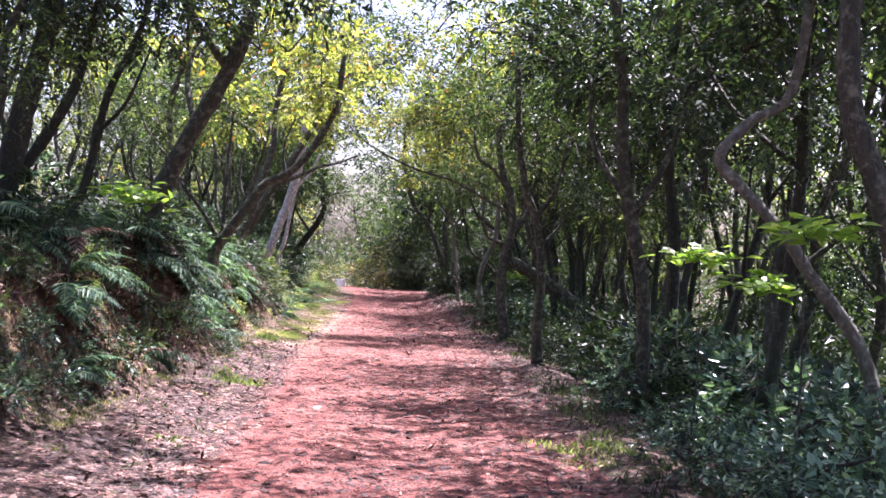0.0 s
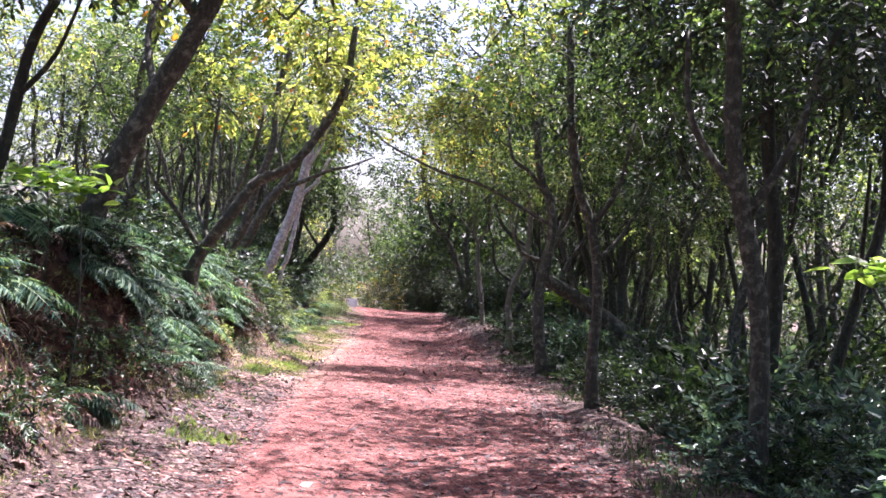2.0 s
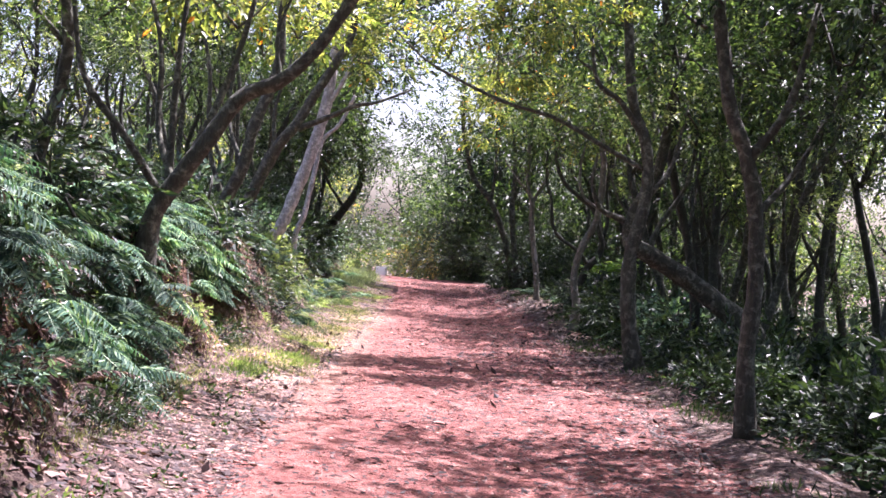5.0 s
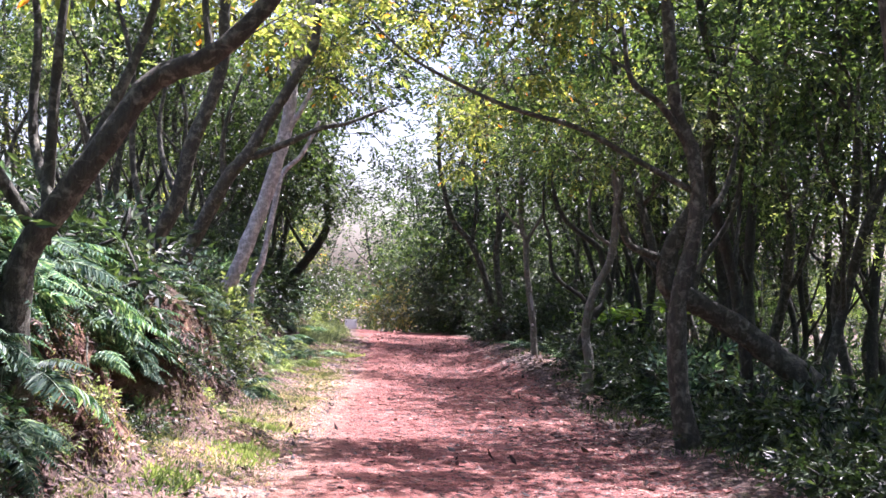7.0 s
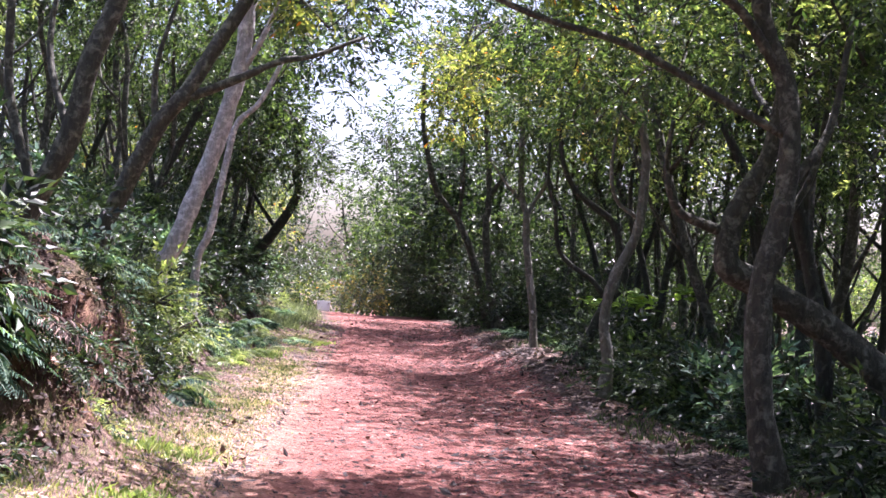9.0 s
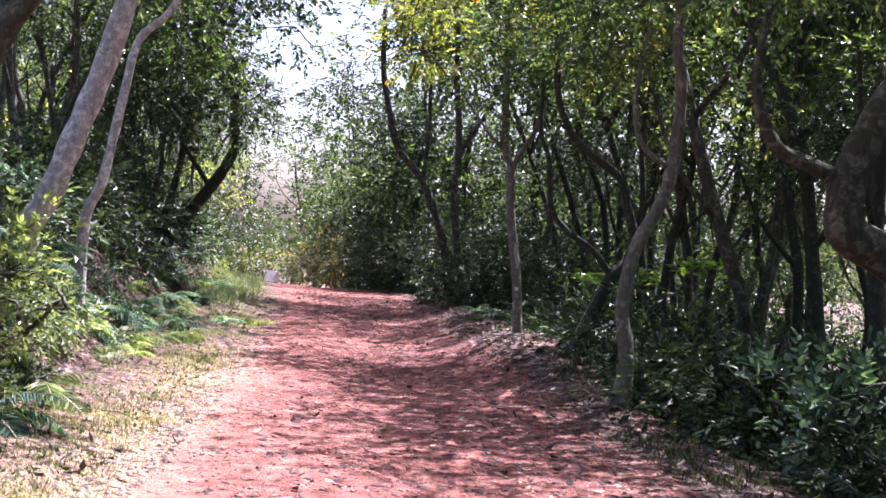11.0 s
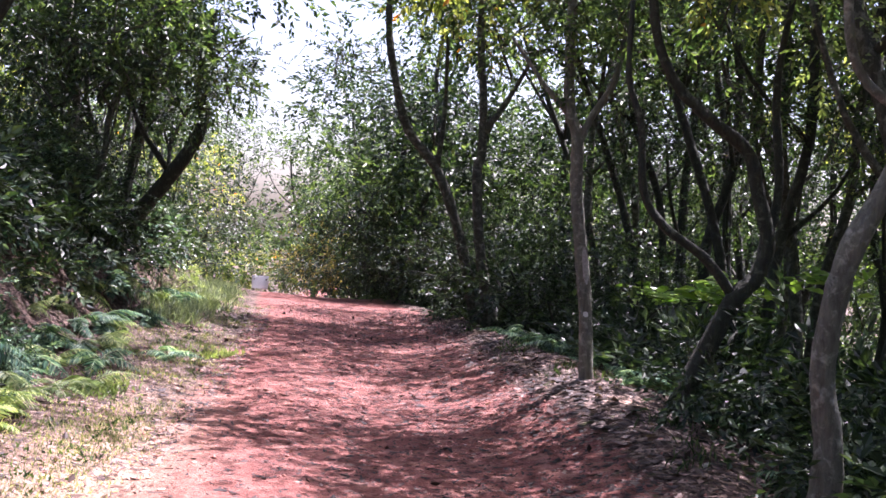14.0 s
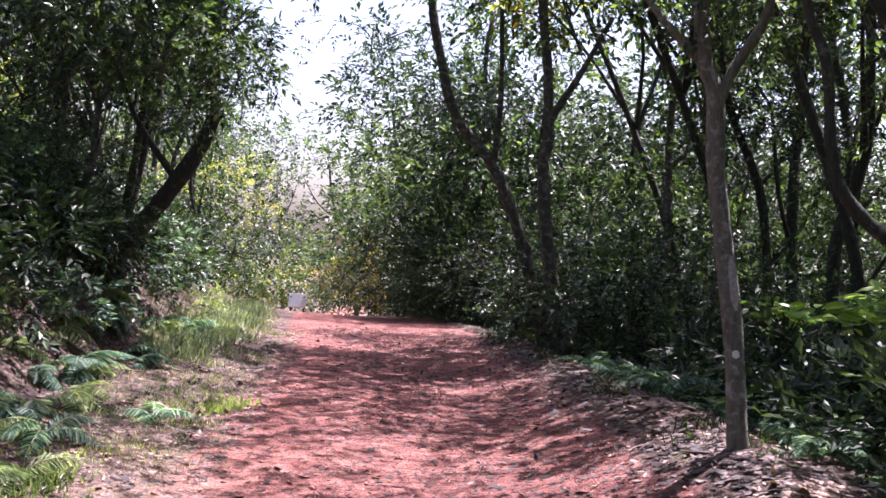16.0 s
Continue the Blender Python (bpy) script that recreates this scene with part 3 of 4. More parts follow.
hero(at_y(20.6, [(1.34, -0.25), (1.20, 0.35), (1.16, 1.04), (1.23, 1.39), (1.29, 1.70), (1.30, 2.08), (1.24, 2.46), (1.10, 2.80), (1.01, 3.2), (0.9, 4.2)]), 0.095, 0.055,
     "crooked mottled trunk with a long thin bough across the track", BARK,
     limbs=[([(1.29, 20.6, 2.1), (0.74, 20.6, 2.37), (0.15, 20.6, 2.66), (-0.50, 20.6, 2.82), (-1.13, 20.6, 3.08), (-1.51, 20.6, 3.29), (-1.90, 20.6, 3.63)], 0.035, 0.010),
            ([(1.22, 20.6, 2.5), (0.9, 20.5, 2.9), (0.6, 20.4, 3.1), (0.5, 20.4, 3.6)], 0.045, 0.02),
            ([(1.29, 20.6, 1.75), (1.6, 20.7, 2.2), (1.75, 20.8, 3.0)], 0.04, 0.02)],
     crowns=[("yellow", (-1.2, 20.9, 3.75), 0.6), ("yellow", (-0.4, 21.2, 4.2), 0.7), ("yellow", (0.25, 19.6, 3.7), 0.5), ("thinyellow", (0.0, 19.6, 5.2), 1.0), ("thin", (0.7, 21.6, 5.0), 1.0), ("shade_canopy", (2.7, 20.6, 5.4), 0.9), ("mid", (0.35, 21.2, 2.75), 0.6), ("yellow", (-0.5, 20.9, 3.4), 0.55), ("mid", (0.6, 20.8, 4.1), 0.9), ("dark", (1.9, 20.9, 3.5), 0.9), ("yellow", (0.6, 20.6, 4.9), 0.9)])
hero([(3.6, 22.3, -0.7), (3.15, 22.2, 0.05), (2.68, 22.2, 0.43), (2.09, 22.2, 0.85), (1.62, 22.2, 1.1), (1.36, 22.2, 1.24), (1.37, 22.2, 1.57), (1.52, 22.2, 1.90), (1.68, 22.2, 2.29), (1.8, 22.2, 3.4)], 0.17, 0.06,
     "arched tree whose thick trunk lies almost level before turning upwards", BARK, flare=0.0,
     limbs=[([(1.35, 22.2, 1.5), (1.1, 22.2, 1.58), (0.92, 22.2, 1.68), (0.81, 22.2, 1.99), (0.84, 22.2, 2.4)], 0.05, 0.02), ([(1.62, 22.2, 1.1), (1.75, 22.3, 1.5), (2.1, 22.4, 2.1), (2.2, 22.4, 3.0)], 0.045, 0.02)],
     crowns=[("shade_canopy", (2.9, 23.0, 5.2), 1.0), ("dark", (1.9, 22.4, 3.6), 0.9), ("dark", (0.95, 22.5, 2.9), 0.5), ("dark", (2.8, 22.6, 2.6), 0.7)])
hero(at_y(25.6, [(0.98, -0.33), (1.00, 0.12), (0.93, 0.50), (0.95, 0.8), (1.03, 1.12), (1.22, 1.55), (1.28, 2.05), (1.28, 2.51), (1.22, 2.9), (1.25, 4.0)]), 0.068, 0.045,
     "slim grey trunk with a double bend beside the track", BARK_GREY,
     limbs=[([(1.25, 25.6, 1.75), (0.98, 25.6, 1.95), (0.9, 25.6, 2.35), (0.98, 25.6, 3.0)], 0.03, 0.015)],
     crowns=[("yellow", (0.5, 25.2, 3.5), 0.6), ("thin", (0.2, 25.0, 4.9), 1.0), ("mid", (0.6, 25.9, 3.3), 0.7), ("dark", (1.8, 25.7, 3.4), 0.9), ("mid", (1.4, 25.4, 5.0), 0.9)])
hero(at_y(28.6, [(1.06, -0.2), (1.12, -0.05), (1.26, 0.32), (1.44, 0.72), (1.60, 0.90), (1.66, 1.17), (1.55, 1.54), (1.45, 1.84), (1.15, 2.05), (0.86, 2.30), (0.67, 2.74), (0.6, 3.6)]), 0.085, 0.03,
     "forked tree leaning away from the track with two snaking dark limbs", BARK_DARK, flare=0.3,
     limbs=[([(1.44, 28.6, 0.74), (1.20, 28.6, 1.01), (0.87, 28.6, 1.22), (0.69, 28.6, 1.47), (0.63, 28.6, 1.97), (0.51, 28.6, 2.31), (0.49, 28.6, 2.9)], 0.045, 0.02),
            ([(1.64, 28.6, 1.1), (1.75, 28.7, 1.6), (1.7, 28.8, 2.4), (1.8, 28.8, 3.3)], 0.045, 0.02)],
     crowns=[("yellow", (1.1, 28.4, 3.1), 0.6), ("thin", (0.2, 29.2, 5.1), 1.0), ("mid", (0.55, 28.9, 3.2), 0.7), ("dark", (1.8, 29.0, 3.4), 0.9), ("mid", (1.0, 28.4, 4.6), 0.9)])
post_tree = hero(at_y(29.4, [(0.54, -0.2), (0.53, -0.04), (0.48, 0.47), (0.40, 0.99), (0.32, 1.50), (0.29, 1.92), (0.20, 2.2), (0.15, 3.2)]), 0.062, 0.045,
     "straight slim trunk with a pale patch and a white spot", BARK_GREY,
     limbs=[([(0.30, 29.4, 1.85), (0.39, 29.4, 2.08), (0.56, 29.4, 2.41), (0.65, 29.5, 3.0)], 0.04, 0.02), ([(0.2, 29.4, 2.1), (0.0, 29.4, 2.3), (-0.3, 29.5, 2.7)], 0.03, 0.015)],
     crowns=[("dark", (2.3, 32.5, 3.6), 1.0), ("mid", (1.4, 31.8, 2.95), 0.7), ("thin", (-0.5, 31.2, 4.9), 1.0), ("thinyellow", (-0.7, 30.3, 3.95), 0.55), ("mid", (0.1, 30.8, 3.6), 0.5), ("shade_canopy", (4.2, 32.0, 5.4), 1.0), ("mid", (0.15, 29.6, 2.75), 0.62), ("yellow", (-0.5, 29.7, 3.5), 0.8), ("dark", (0.9, 29.8, 3.4), 0.8)])
hero(at_y(36.6, [(-5.3, 0.3), (-5.0, 0.75), (-4.55, 1.38), (-4.17, 1.95), (-3.99, 2.44), (-4.08, 2.92), (-4.0, 4.0)]), 0.13, 0.07,
     "leaning dark trunk under a dense bank of foliage", BARK_DARK,
     limbs=[([(-4.4, 36.6, 1.6), (-4.9, 36.5, 2.3), (-5.2, 36.4, 3.1)], 0.05, 0.025)],
     crowns=[("shade_canopy", (-3.9, 36.6, 5.4), 1.0), ("shade_canopy", (-3.6, 32.8, 5.2), 1.0), ("mid", (-3.6, 36.2, 2.9), 0.7), ("dark", (-5.4, 34.2, 3.2), 1.1), ("mid", (-4.6, 33.6, 3.9), 0.9), ("mid", (-5.0, 31.4, 4.2), 0.9), ("mid", (-4.2, 35.4, 2.9), 1.0), ("dark", (-5.8, 37.6, 2.6), 0.9), ("mid", (-3.9, 36.6, 4.1), 1.3), ("dark", (-5.6, 36.8, 3.8), 1.3)])
hero(at_y(36.9, [(0.5, -0.5), (0.2, 0.9), (0.06, 2.0), (0.11, 2.36), (0.06, 3.20), (-0.06, 4.11), (-0.1, 5.2)]), 0.085, 0.05,
     "grey trunk rising out of a dense dark thicket",
     limbs=[([(0.1, 36.9, 2.6), (0.4, 36.8, 3.1), (0.8, 36.7, 3.9)], 0.06, 0.03)], crowns=[("thin", (-0.4, 34.2, 5.4), 1.1), ("shade_canopy", (2.0, 34.5, 5.6), 1.0), ("mid", (0.5, 37.2, 4.6), 1.2), ("yellow", (-0.5, 37, 5.4), 1.3)])
hero(at_y(38.0, [(0.4, -0.5), (-0.1, 1.2), (-0.53, 2.12), (-1.02, 2.70), (-1.29, 3.52), (-1.45, 4.27), (-1.5, 5.4)]), 0.09, 0.05,
     "slanting grey trunk leaning across the track's far end",
     limbs=[([(-0.5, 38, 2.1), (-0.45, 38, 3.0), (-0.5, 38, 4.2)], 0.05, 0.03)], crowns=[("thinyellow", (-0.6, 36.4, 5.4), 0.9), ("mid", (-0.9, 38.3, 5.6), 0.8), ("thin", (-2.1, 38.8, 3.8), 0.75), ("yellow", (-0.3, 38.5, 4.6), 1.0)])
for _x, _y in ((-0.9, 47.5), (1.0, 46.6), (2.8, 45.6)):
    hero([(_x, _y, -1.2), (_x + 0.1, _y, 0.8), (_x - 0.1, _y, 2.4), (_x, _y, 4.2)], 0.11, 0.06, "dark dense tree closing the bend beyond the crest", BARK_DARK,
         crowns=[("bush", (_x, _y - 0.6, 0.6), 1.1), ("bush", (_x - 0.5, _y - 0.3, 1.9), 1.1), ("shade_canopy", (_x + 0.3, _y, 3.1), 1.0), ("fardark", (_x, _y, 3.6), 1.0)])
# near right, seen at the start
hero([(3.3, 7.9, -0.5), (3.2, 7.8, 0.4), (3.07, 7.8, 0.81), (2.94, 7.8, 1.04), (2.63, 7.8, 1.43), (2.46, 7.8, 1.66), (2.12, 7.8, 2.0), (1.96, 7.8, 2.2), (2.17, 7.8, 2.47), (2.44, 7.8, 2.70), (2.6, 7.9, 3.6)], 0.055, 0.035,
     "crooked pale limb of a tree bending over the shrubs", BARK_GREY, flare=0.0,
     crowns=[("thin", (1.6, 8.8, 5.2), 1.0), ("dark", (2.5, 8.1, 3.5), 0.8), ("dark", (3.3, 8.2, 3.6), 0.9), ("dark", (2.6, 7.6, 4.8), 1.1)])
hero([(3.1, 6.6, -0.4), (2.95, 6.5, 0.9), (2.66, 6.5, 1.75), (2.49, 6.5, 2.16), (2.41, 6.5, 2.39), (2.36, 6.5, 2.9), (2.4, 6.5, 4.0)], 0.09, 0.06,
     "thick mottled trunk close to the track", BARK, crowns=[("dark", (2.6, 6.6, 4.1), 1.0)])
hero([(3.1, 14.0, -0.5), (3.0, 14.0, 0.6), (2.98, 14, 1.65), (2.85, 14, 2.6), (2.8, 14, 3.6), (2.9, 14, 5)], 0.09, 0.06,
     "dark upright trunk deep in the shade of the thicket", BARK_DARK, crowns=[("dark", (2.6, 14.1, 3.6), 0.9), ("dark", (3.2, 14.1, 4.9), 1.3)])


# ---- the wood on both sides ----
def wood_tree(x, y, rng, far, side):
    z = float(ground_z(x, y)) - 0.05
    t = thing("tree", (x, y, z), "tall leafy tree of the dense wood" if far else "crooked thin-stemmed tree in the wood beside the track", "tree", "trees of the wood")
    h = rng.uniform(3.6, 5.2) + (1.5 if far or side > 0 else 0)
    me, top = _pick.choice(STEMS)
    s = h / 4.5
    turn = rng.uniform(0, 360)
    child("trunk", me, t, (0, 0, 0), s, turn)
    tp = Matrix.Rotation(radians(turn), 3, "Z") @ Vector(top) * s
    if far:
        # Darker leaves to the right, paler to the left: shade and sun by colour.
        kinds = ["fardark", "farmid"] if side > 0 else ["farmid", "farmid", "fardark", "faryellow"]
        add_crown(t, rng.choice(kinds), (tp.x, tp.y, tp.z), rng.uniform(1.0, 1.35))
        add_crown(t, rng.choice(kinds), (tp.x * 0.4 + rng.uniform(-1, 1), tp.y * 0.4 + rng.uniform(-1, 1), tp.z * 0.45), rng.uniform(0.9, 1.2), False)
        if y > 45 and -13 < x < 10:
            add_crown(t, rng.choice(kinds), (rng.uniform(-1, 1), rng.uniform(-1, 1), tp.z * 0.75), rng.uniform(0.9, 1.2), False)
    else:
        # Leaf colours picked to imitate shade on the right and sunlit foliage elsewhere.
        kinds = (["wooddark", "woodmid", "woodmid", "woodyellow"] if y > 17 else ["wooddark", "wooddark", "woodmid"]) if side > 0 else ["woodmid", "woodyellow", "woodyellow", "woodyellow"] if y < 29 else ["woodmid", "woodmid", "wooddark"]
        add_crown(t, rng.choice(kinds), (tp.x, tp.y, tp.z), rng.uniform(1.1, 1.5) if side > 0 else rng.uniform(0.8, 1.1))
        low = (0.62, 0.85) if side < 0 and y > 28 else (0.4, 0.65)
        add_crown(t, rng.choice(kinds), (tp.x * 0.6 + rng.uniform(-0.6, 0.6), tp.y * 0.6 + rng.uniform(-0.6, 0.6), tp.z * rng.uniform(*low)), rng.uniform(0.45, 0.75))
        # Extra high crown added to keep the right-hand floor in shade.
        if side > 0 and x > 3.4 and rng.random() < (0.35 if y < 16 else 0.65):
            add_crown(t, "shade_canopy", (tp.x + 0.3, tp.y + 0.3, tp.z + 1.1), rng.uniform(0.8, 1.1))
    return t


STEMS = []
_r = random.Random(9)
for _k in range(7):
    p, pts = Vector((0, 0, -0.1)), [(0, 0, -0.1)]
    lean = (_r.uniform(-0.2, 0.2), _r.uniform(-0.2, 0.2))
    for _i in range(6):
        p = p + Vector((lean[0] + _r.uniform(-0.16, 0.16), lean[1] + _r.uniform(-0.16, 0.16), 0.78))
        pts.append(tuple(p))
    specs = [(pts, 0.06, 0.03, dict(sides=7, steps=3, flare=0.4, seed=_k))]
    for _j in (2, 3, 4):
        q = Vector(pts[_j])
        d = Vector((_r.uniform(-1, 1), _r.uniform(-1, 1), 1.0)) * 0.45
        specs.append(([tuple(q), tuple(q + d), tuple(q + d * 1.7 + Vector((0, 0, 0.35)))], 0.028, 0.012, dict(sides=5, steps=3, seed=_j)))
    STEMS.append((tubes_mesh("trunk", specs, BARK_DARK if _k % 2 else BARK), pts[-1]))

_w = random.Random(21)
_taken = [(t.location.x, t.location.y) for t in bpy.data.objects if t.name.startswith("tree") and t.type == "EMPTY"]


def in_gap(x, y, half=1.0):
    """Whether a place lies where the track runs on beyond the crest, under open sky."""
    return y > 43 and abs(x + 1.24 + 0.11 * (y - 23.25)) < half


def scatter(x0, x1, y0, y1, step, far, side, keep=1.0, across=False):
    y = y0
    while y < y1:
        x = x0
        while x < x1:
            px, py = x + _w.uniform(-0.45, 0.45) * step, y + _w.uniform(-0.45, 0.45) * step
            clear = across or px > float(right_edge(py)) + (1.5 if py < 24 else 2.3) or px < float(bank_toe(py)) - 1.1
            if clear and not in_gap(px, py) and _w.random() < keep and all((px - a) ** 2 + (py - b) ** 2 > (0.5 if not far else 1.2) for a, b in _taken):
                _taken.append((px, py))
                wood_tree(px, py, _w, far, side)
            x += step
        y += step


scatter(2.0, 7.5, 5, 36, 1.9, False, 1)
scatter(-9.0, -4.2, 7, 32, 2.3, False, -1, 0.4)
scatter(-9.5, -5.4, 29, 44, 1.9, False, -1)
scatter(3.3, 8.5, 25, 40, 1.9, False, 1)
scatter(-8.5, -5.2, 30, 50, 1.3, False, -1, 0.55)
scatter(20.5, 30, 8, 52, 4.8, True, 1)
scatter(8.5, 20, 4, 44, 4.7, True, 1)
scatter(-20, -9.5, 8, 44, 5.8, True, -1)
scatter(-2.2, 12, 45.5, 58, 2.9, True, 1, 1.0, True)
scatter(1.4, 8, 37, 45, 2.4, True, 1)
scatter(-14, -5.5, 37, 56, 3.0, True, -1)
scatter(-22, 22, 60, 76, 3.8, True, -1, 1.0, True)
scatter(5.0, 10, -9, 1.5, 3.2, True, 1)
scatter(-10, -6.5, -9, 4, 3.2, True, -1)


def shade_tree(x, y, h, kinds, lean=(0.0, 0.0)):
    """A thin tall tree added so that its high crown, mostly out of view, blocks the sun."""
    z = float(ground_z(x, y)) - 0.05
    t = thing("tree", (x, y, z), "added tall slender tree whose broad dark crown shades the ground", "tree", "tall trees over the track")
    top = (lean[0], lean[1], h)
    pts = [(0, 0, 0), (lean[0] * 0.15 + 0.08, lean[1] * 0.15, h * 0.3), (lean[0] * 0.45 - 0.06, lean[1] * 0.45 + 0.05, h * 0.62), top]
    child("trunk", tubes_mesh("trunk", [(pts, 0.085, 0.04, dict(sides=8, steps=5, flare=0.4, seed=int(x * 7 + y)))], BARK_DARK), t)
    for k, (dx, dy, dz) in enumerate(((0, 0, 0.5), (1.4, 0.5, 0.2), (-1.2, 0.9, 0.3), (0.3, -1.5, 0.1))):
        p = (top[0] + dx, top[1] + dy, h + dz)
        if k:
            child("limb", tubes_mesh("limb", [([(lean[0] * 0.45, lean[1] * 0.45, h * 0.62), (p[0] * 0.6, p[1] * 0.6, h * 0.85), p], 0.04, 0.015, dict(sides=6, steps=3, seed=k))], BARK_DARK), t)
        add_crown(t, kinds[k % len(kinds)], p, _w.uniform(0.8, 1.05))
    return t


# Trees added where their crowns throw shade on ground that came out too bright.
for _x, _y, _h, _lx, _ly in ((3.4, 34.6, 6.6, -2.0, 0.4),
                             (3.0, 38.0, 6.8, -2.2, 0.0), (-6.4, 32.6, 5.9, 3.9, 0.0), (5.4, 24.0, 5.7, -1.0, 0.0), (5.6, 20.4, 5.7, -1.2, 0.3), (-5.6, 38.5, 6.4, 1.8, 0.0), (3.2, 42.0, 7.0, -2.4, 0.0), (-3.9, 7.0, 5.4, 2.6, 1.2)):
    shade_tree(_x, _y, _h, ("wooddark", "shade_canopy"), (_lx, _ly))


# ---- understorey: shrubs, ferns, grass, litter ----
def shrub(kind, x, y, s, label, lift=0.32, name="shrub", group="shrubs beside the track"):
    t = thing(name, (x, y, float(ground_z(x, y)) - 0.02), label, "shrub" if name == "shrub" else name, group)
    if s > 1.35 and kind != "shrubpale":
        kind, s, lift = "bush", s * 0.48, lift * 2.2
    leaves, branches = _pick.choice(CROWNS[kind])
    turn = _pick.uniform(0, 360)
    child("foliage", leaves, t, (0, 0, lift * s), s, turn)
    child("branch", branches, t, (0, 0, lift * s), s, turn)
    return t


def undergrowth(places, label):
    """Low dark leafy plants that nobody could count, joined into one mesh."""
    V, F, n = [], [], 0
    for x, y, k in places:
        me = _pick.choice(CROWNS["shrubdark"])[0]
        co = np.empty(len(me.vertices) * 3, np.float32)
        me.vertices.foreach_get("co", co)
        idx = np.empty(len(me.loops), np.int32)
        me.loops.foreach_get("vertex_index", idx)
        a = _pick.uniform(0, 2 * math.pi)
        turn = np.array([[math.cos(a), math.sin(a), 0], [-math.sin(a), math.cos(a), 0], [0, 0, 1]])
        V.append(co.reshape(-1, 3) @ turn * k + np.array([x, y, float(ground_z(x, y)) + 0.3 * k]))
        F.append(idx.reshape(-1, 3) + n)
        n += len(co) // 3
    me = mesh_from("undergrowth", np.concatenate(V), np.concatenate(F), [LEAF_SHADE_DARK], smooth=False)
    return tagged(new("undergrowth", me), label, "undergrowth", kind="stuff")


_s = random.Random(31)
for _i in range(135):
    y = 5.0 + 32 * (_i / 135) + _s.uniform(-0.3, 0.3)
    off = _s.choice([0.75, 1.1, 1.6, 2.2, 3.0, 4.2]) + _s.uniform(-0.15, 0.3)
    if y > 22:
        off += 0.25 if y < 27 else 0.75
    near_start = y < 13
    shrub("shrub" if near_start or _s.random() < 0.12 else "shrubdark", float(right_edge(y)) + off, y, _s.uniform(0.7, 1.1) * (1.2 if off > 1.5 else 0.62),
          "leafy shrub with bluish green leaves on the forest floor" if near_start else "low dark green shrub in the shade of the wood")
for _i in range(44):
    y = 8.0 + 40 * (_i / 44) + _s.uniform(-0.3, 0.3)
    shrub(_s.choice(["shrub", "shrubdark", "shrubdark"]), float(bank_toe(y)) - _s.uniform(0.7, 2.6), y, _s.uniform(0.7, 1.2), "leafy undergrowth shrub on top of the bank")
for _i in range(30):
    y = 38.0 + 14 * (_i / 30)
    shrub("shrubdark", float(right_edge(y)) + _s.uniform(0.9, 2.6), y, _s.uniform(1.2, 2.2), "dense dark bush beyond the crest of the track")


for _i in range(62):
    bx, y = _s.uniform(6.5, 17), 6 + 40 * (_i / 62)
    t = thing("bush", (bx, y, float(ground_z(bx, y))), "tall dark bush in the depth of the wood", "bush", "bushes in the depth of the wood")
    child("foliage", _pick.choice(CROWNS["fardark"])[0], t, (0, 0, 1.0), (0.9, 0.9, _s.uniform(0.8, 1.3)), _s.uniform(0, 360))
for _i in range(44):
    y = _s.uniform(46, 58)
    bx = _s.uniform(-15, -2.0) if _i % 3 else _s.uniform(-2, 8)
    if in_gap(bx, y, 1.7):
        bx += 4.0
    shrub("shrubdark", bx, y, _s.uniform(1.8, 3.0), "tall bush under the trees beyond the crest", 0.45, "bush", "bushes beyond the crest")
for _i in range(40):
    y = 30.5 + 14 * (_i / 40)
    shrub(_s.choice(["shrubdark", "shrubdark", "shrub"]), float(bank_toe(y)) - _s.uniform(0.9, 4.0), y, _s.uniform(0.9, 1.7), "shaded bush on the bank under the trees")
places = []
for _i in range(85):
    y = 27.5 + 18 * (_i / 85)
    places.append((float(bank_toe(y)) - _s.uniform(0.7, 3.4), y, _s.uniform(0.7, 1.2)))
undergrowth(places, "dark leafy undergrowth covering the shaded bank")
for x, y, k in ((-3.75, 24.2, 1.0), (-3.9, 25.2, 1.1), (-3.6, 23.3, 0.7), (-4.5, 39.2, 0.55), (-4.9, 41.0, 0.6)):
    shrub("shrubpale", x, y, k, "sunlit pale yellow-green bush at the foot of the bank")
for x, y, k in ((-1.9, 45.5, 1.9), (-0.9, 44.8, 2.0), (0.2, 44.2, 2.0), (1.2, 43.4, 2.0), (0.75, 35.9, 1.2), (1.5, 36.4, 1.5), (2.2, 35.6, 1.6), (2.8, 34.8, 1.6), (0.9, 38.2, 2.0), (1.8, 37.2, 2.2), (2.8, 35.5, 1.9), (-0.1, 39.0, 1.8), (0.9, 40.2, 2.2), (2.2, 33.6, 1.2), (-1.3, 46.6, 2.6), (0.0, 46.2, 2.6)):
    shrub("shrubdark", x, y, k, "dense dark bush filling the bend beyond the crest", 0.5)


CROWNS["bushochre"] = [crown_pair(s, (1.0, 1.0, 0.9), 12, 16, LEAF_OCHRE, BARK, 0.09, False, 7, 0.4, 0.1) for s in (111, 112)]
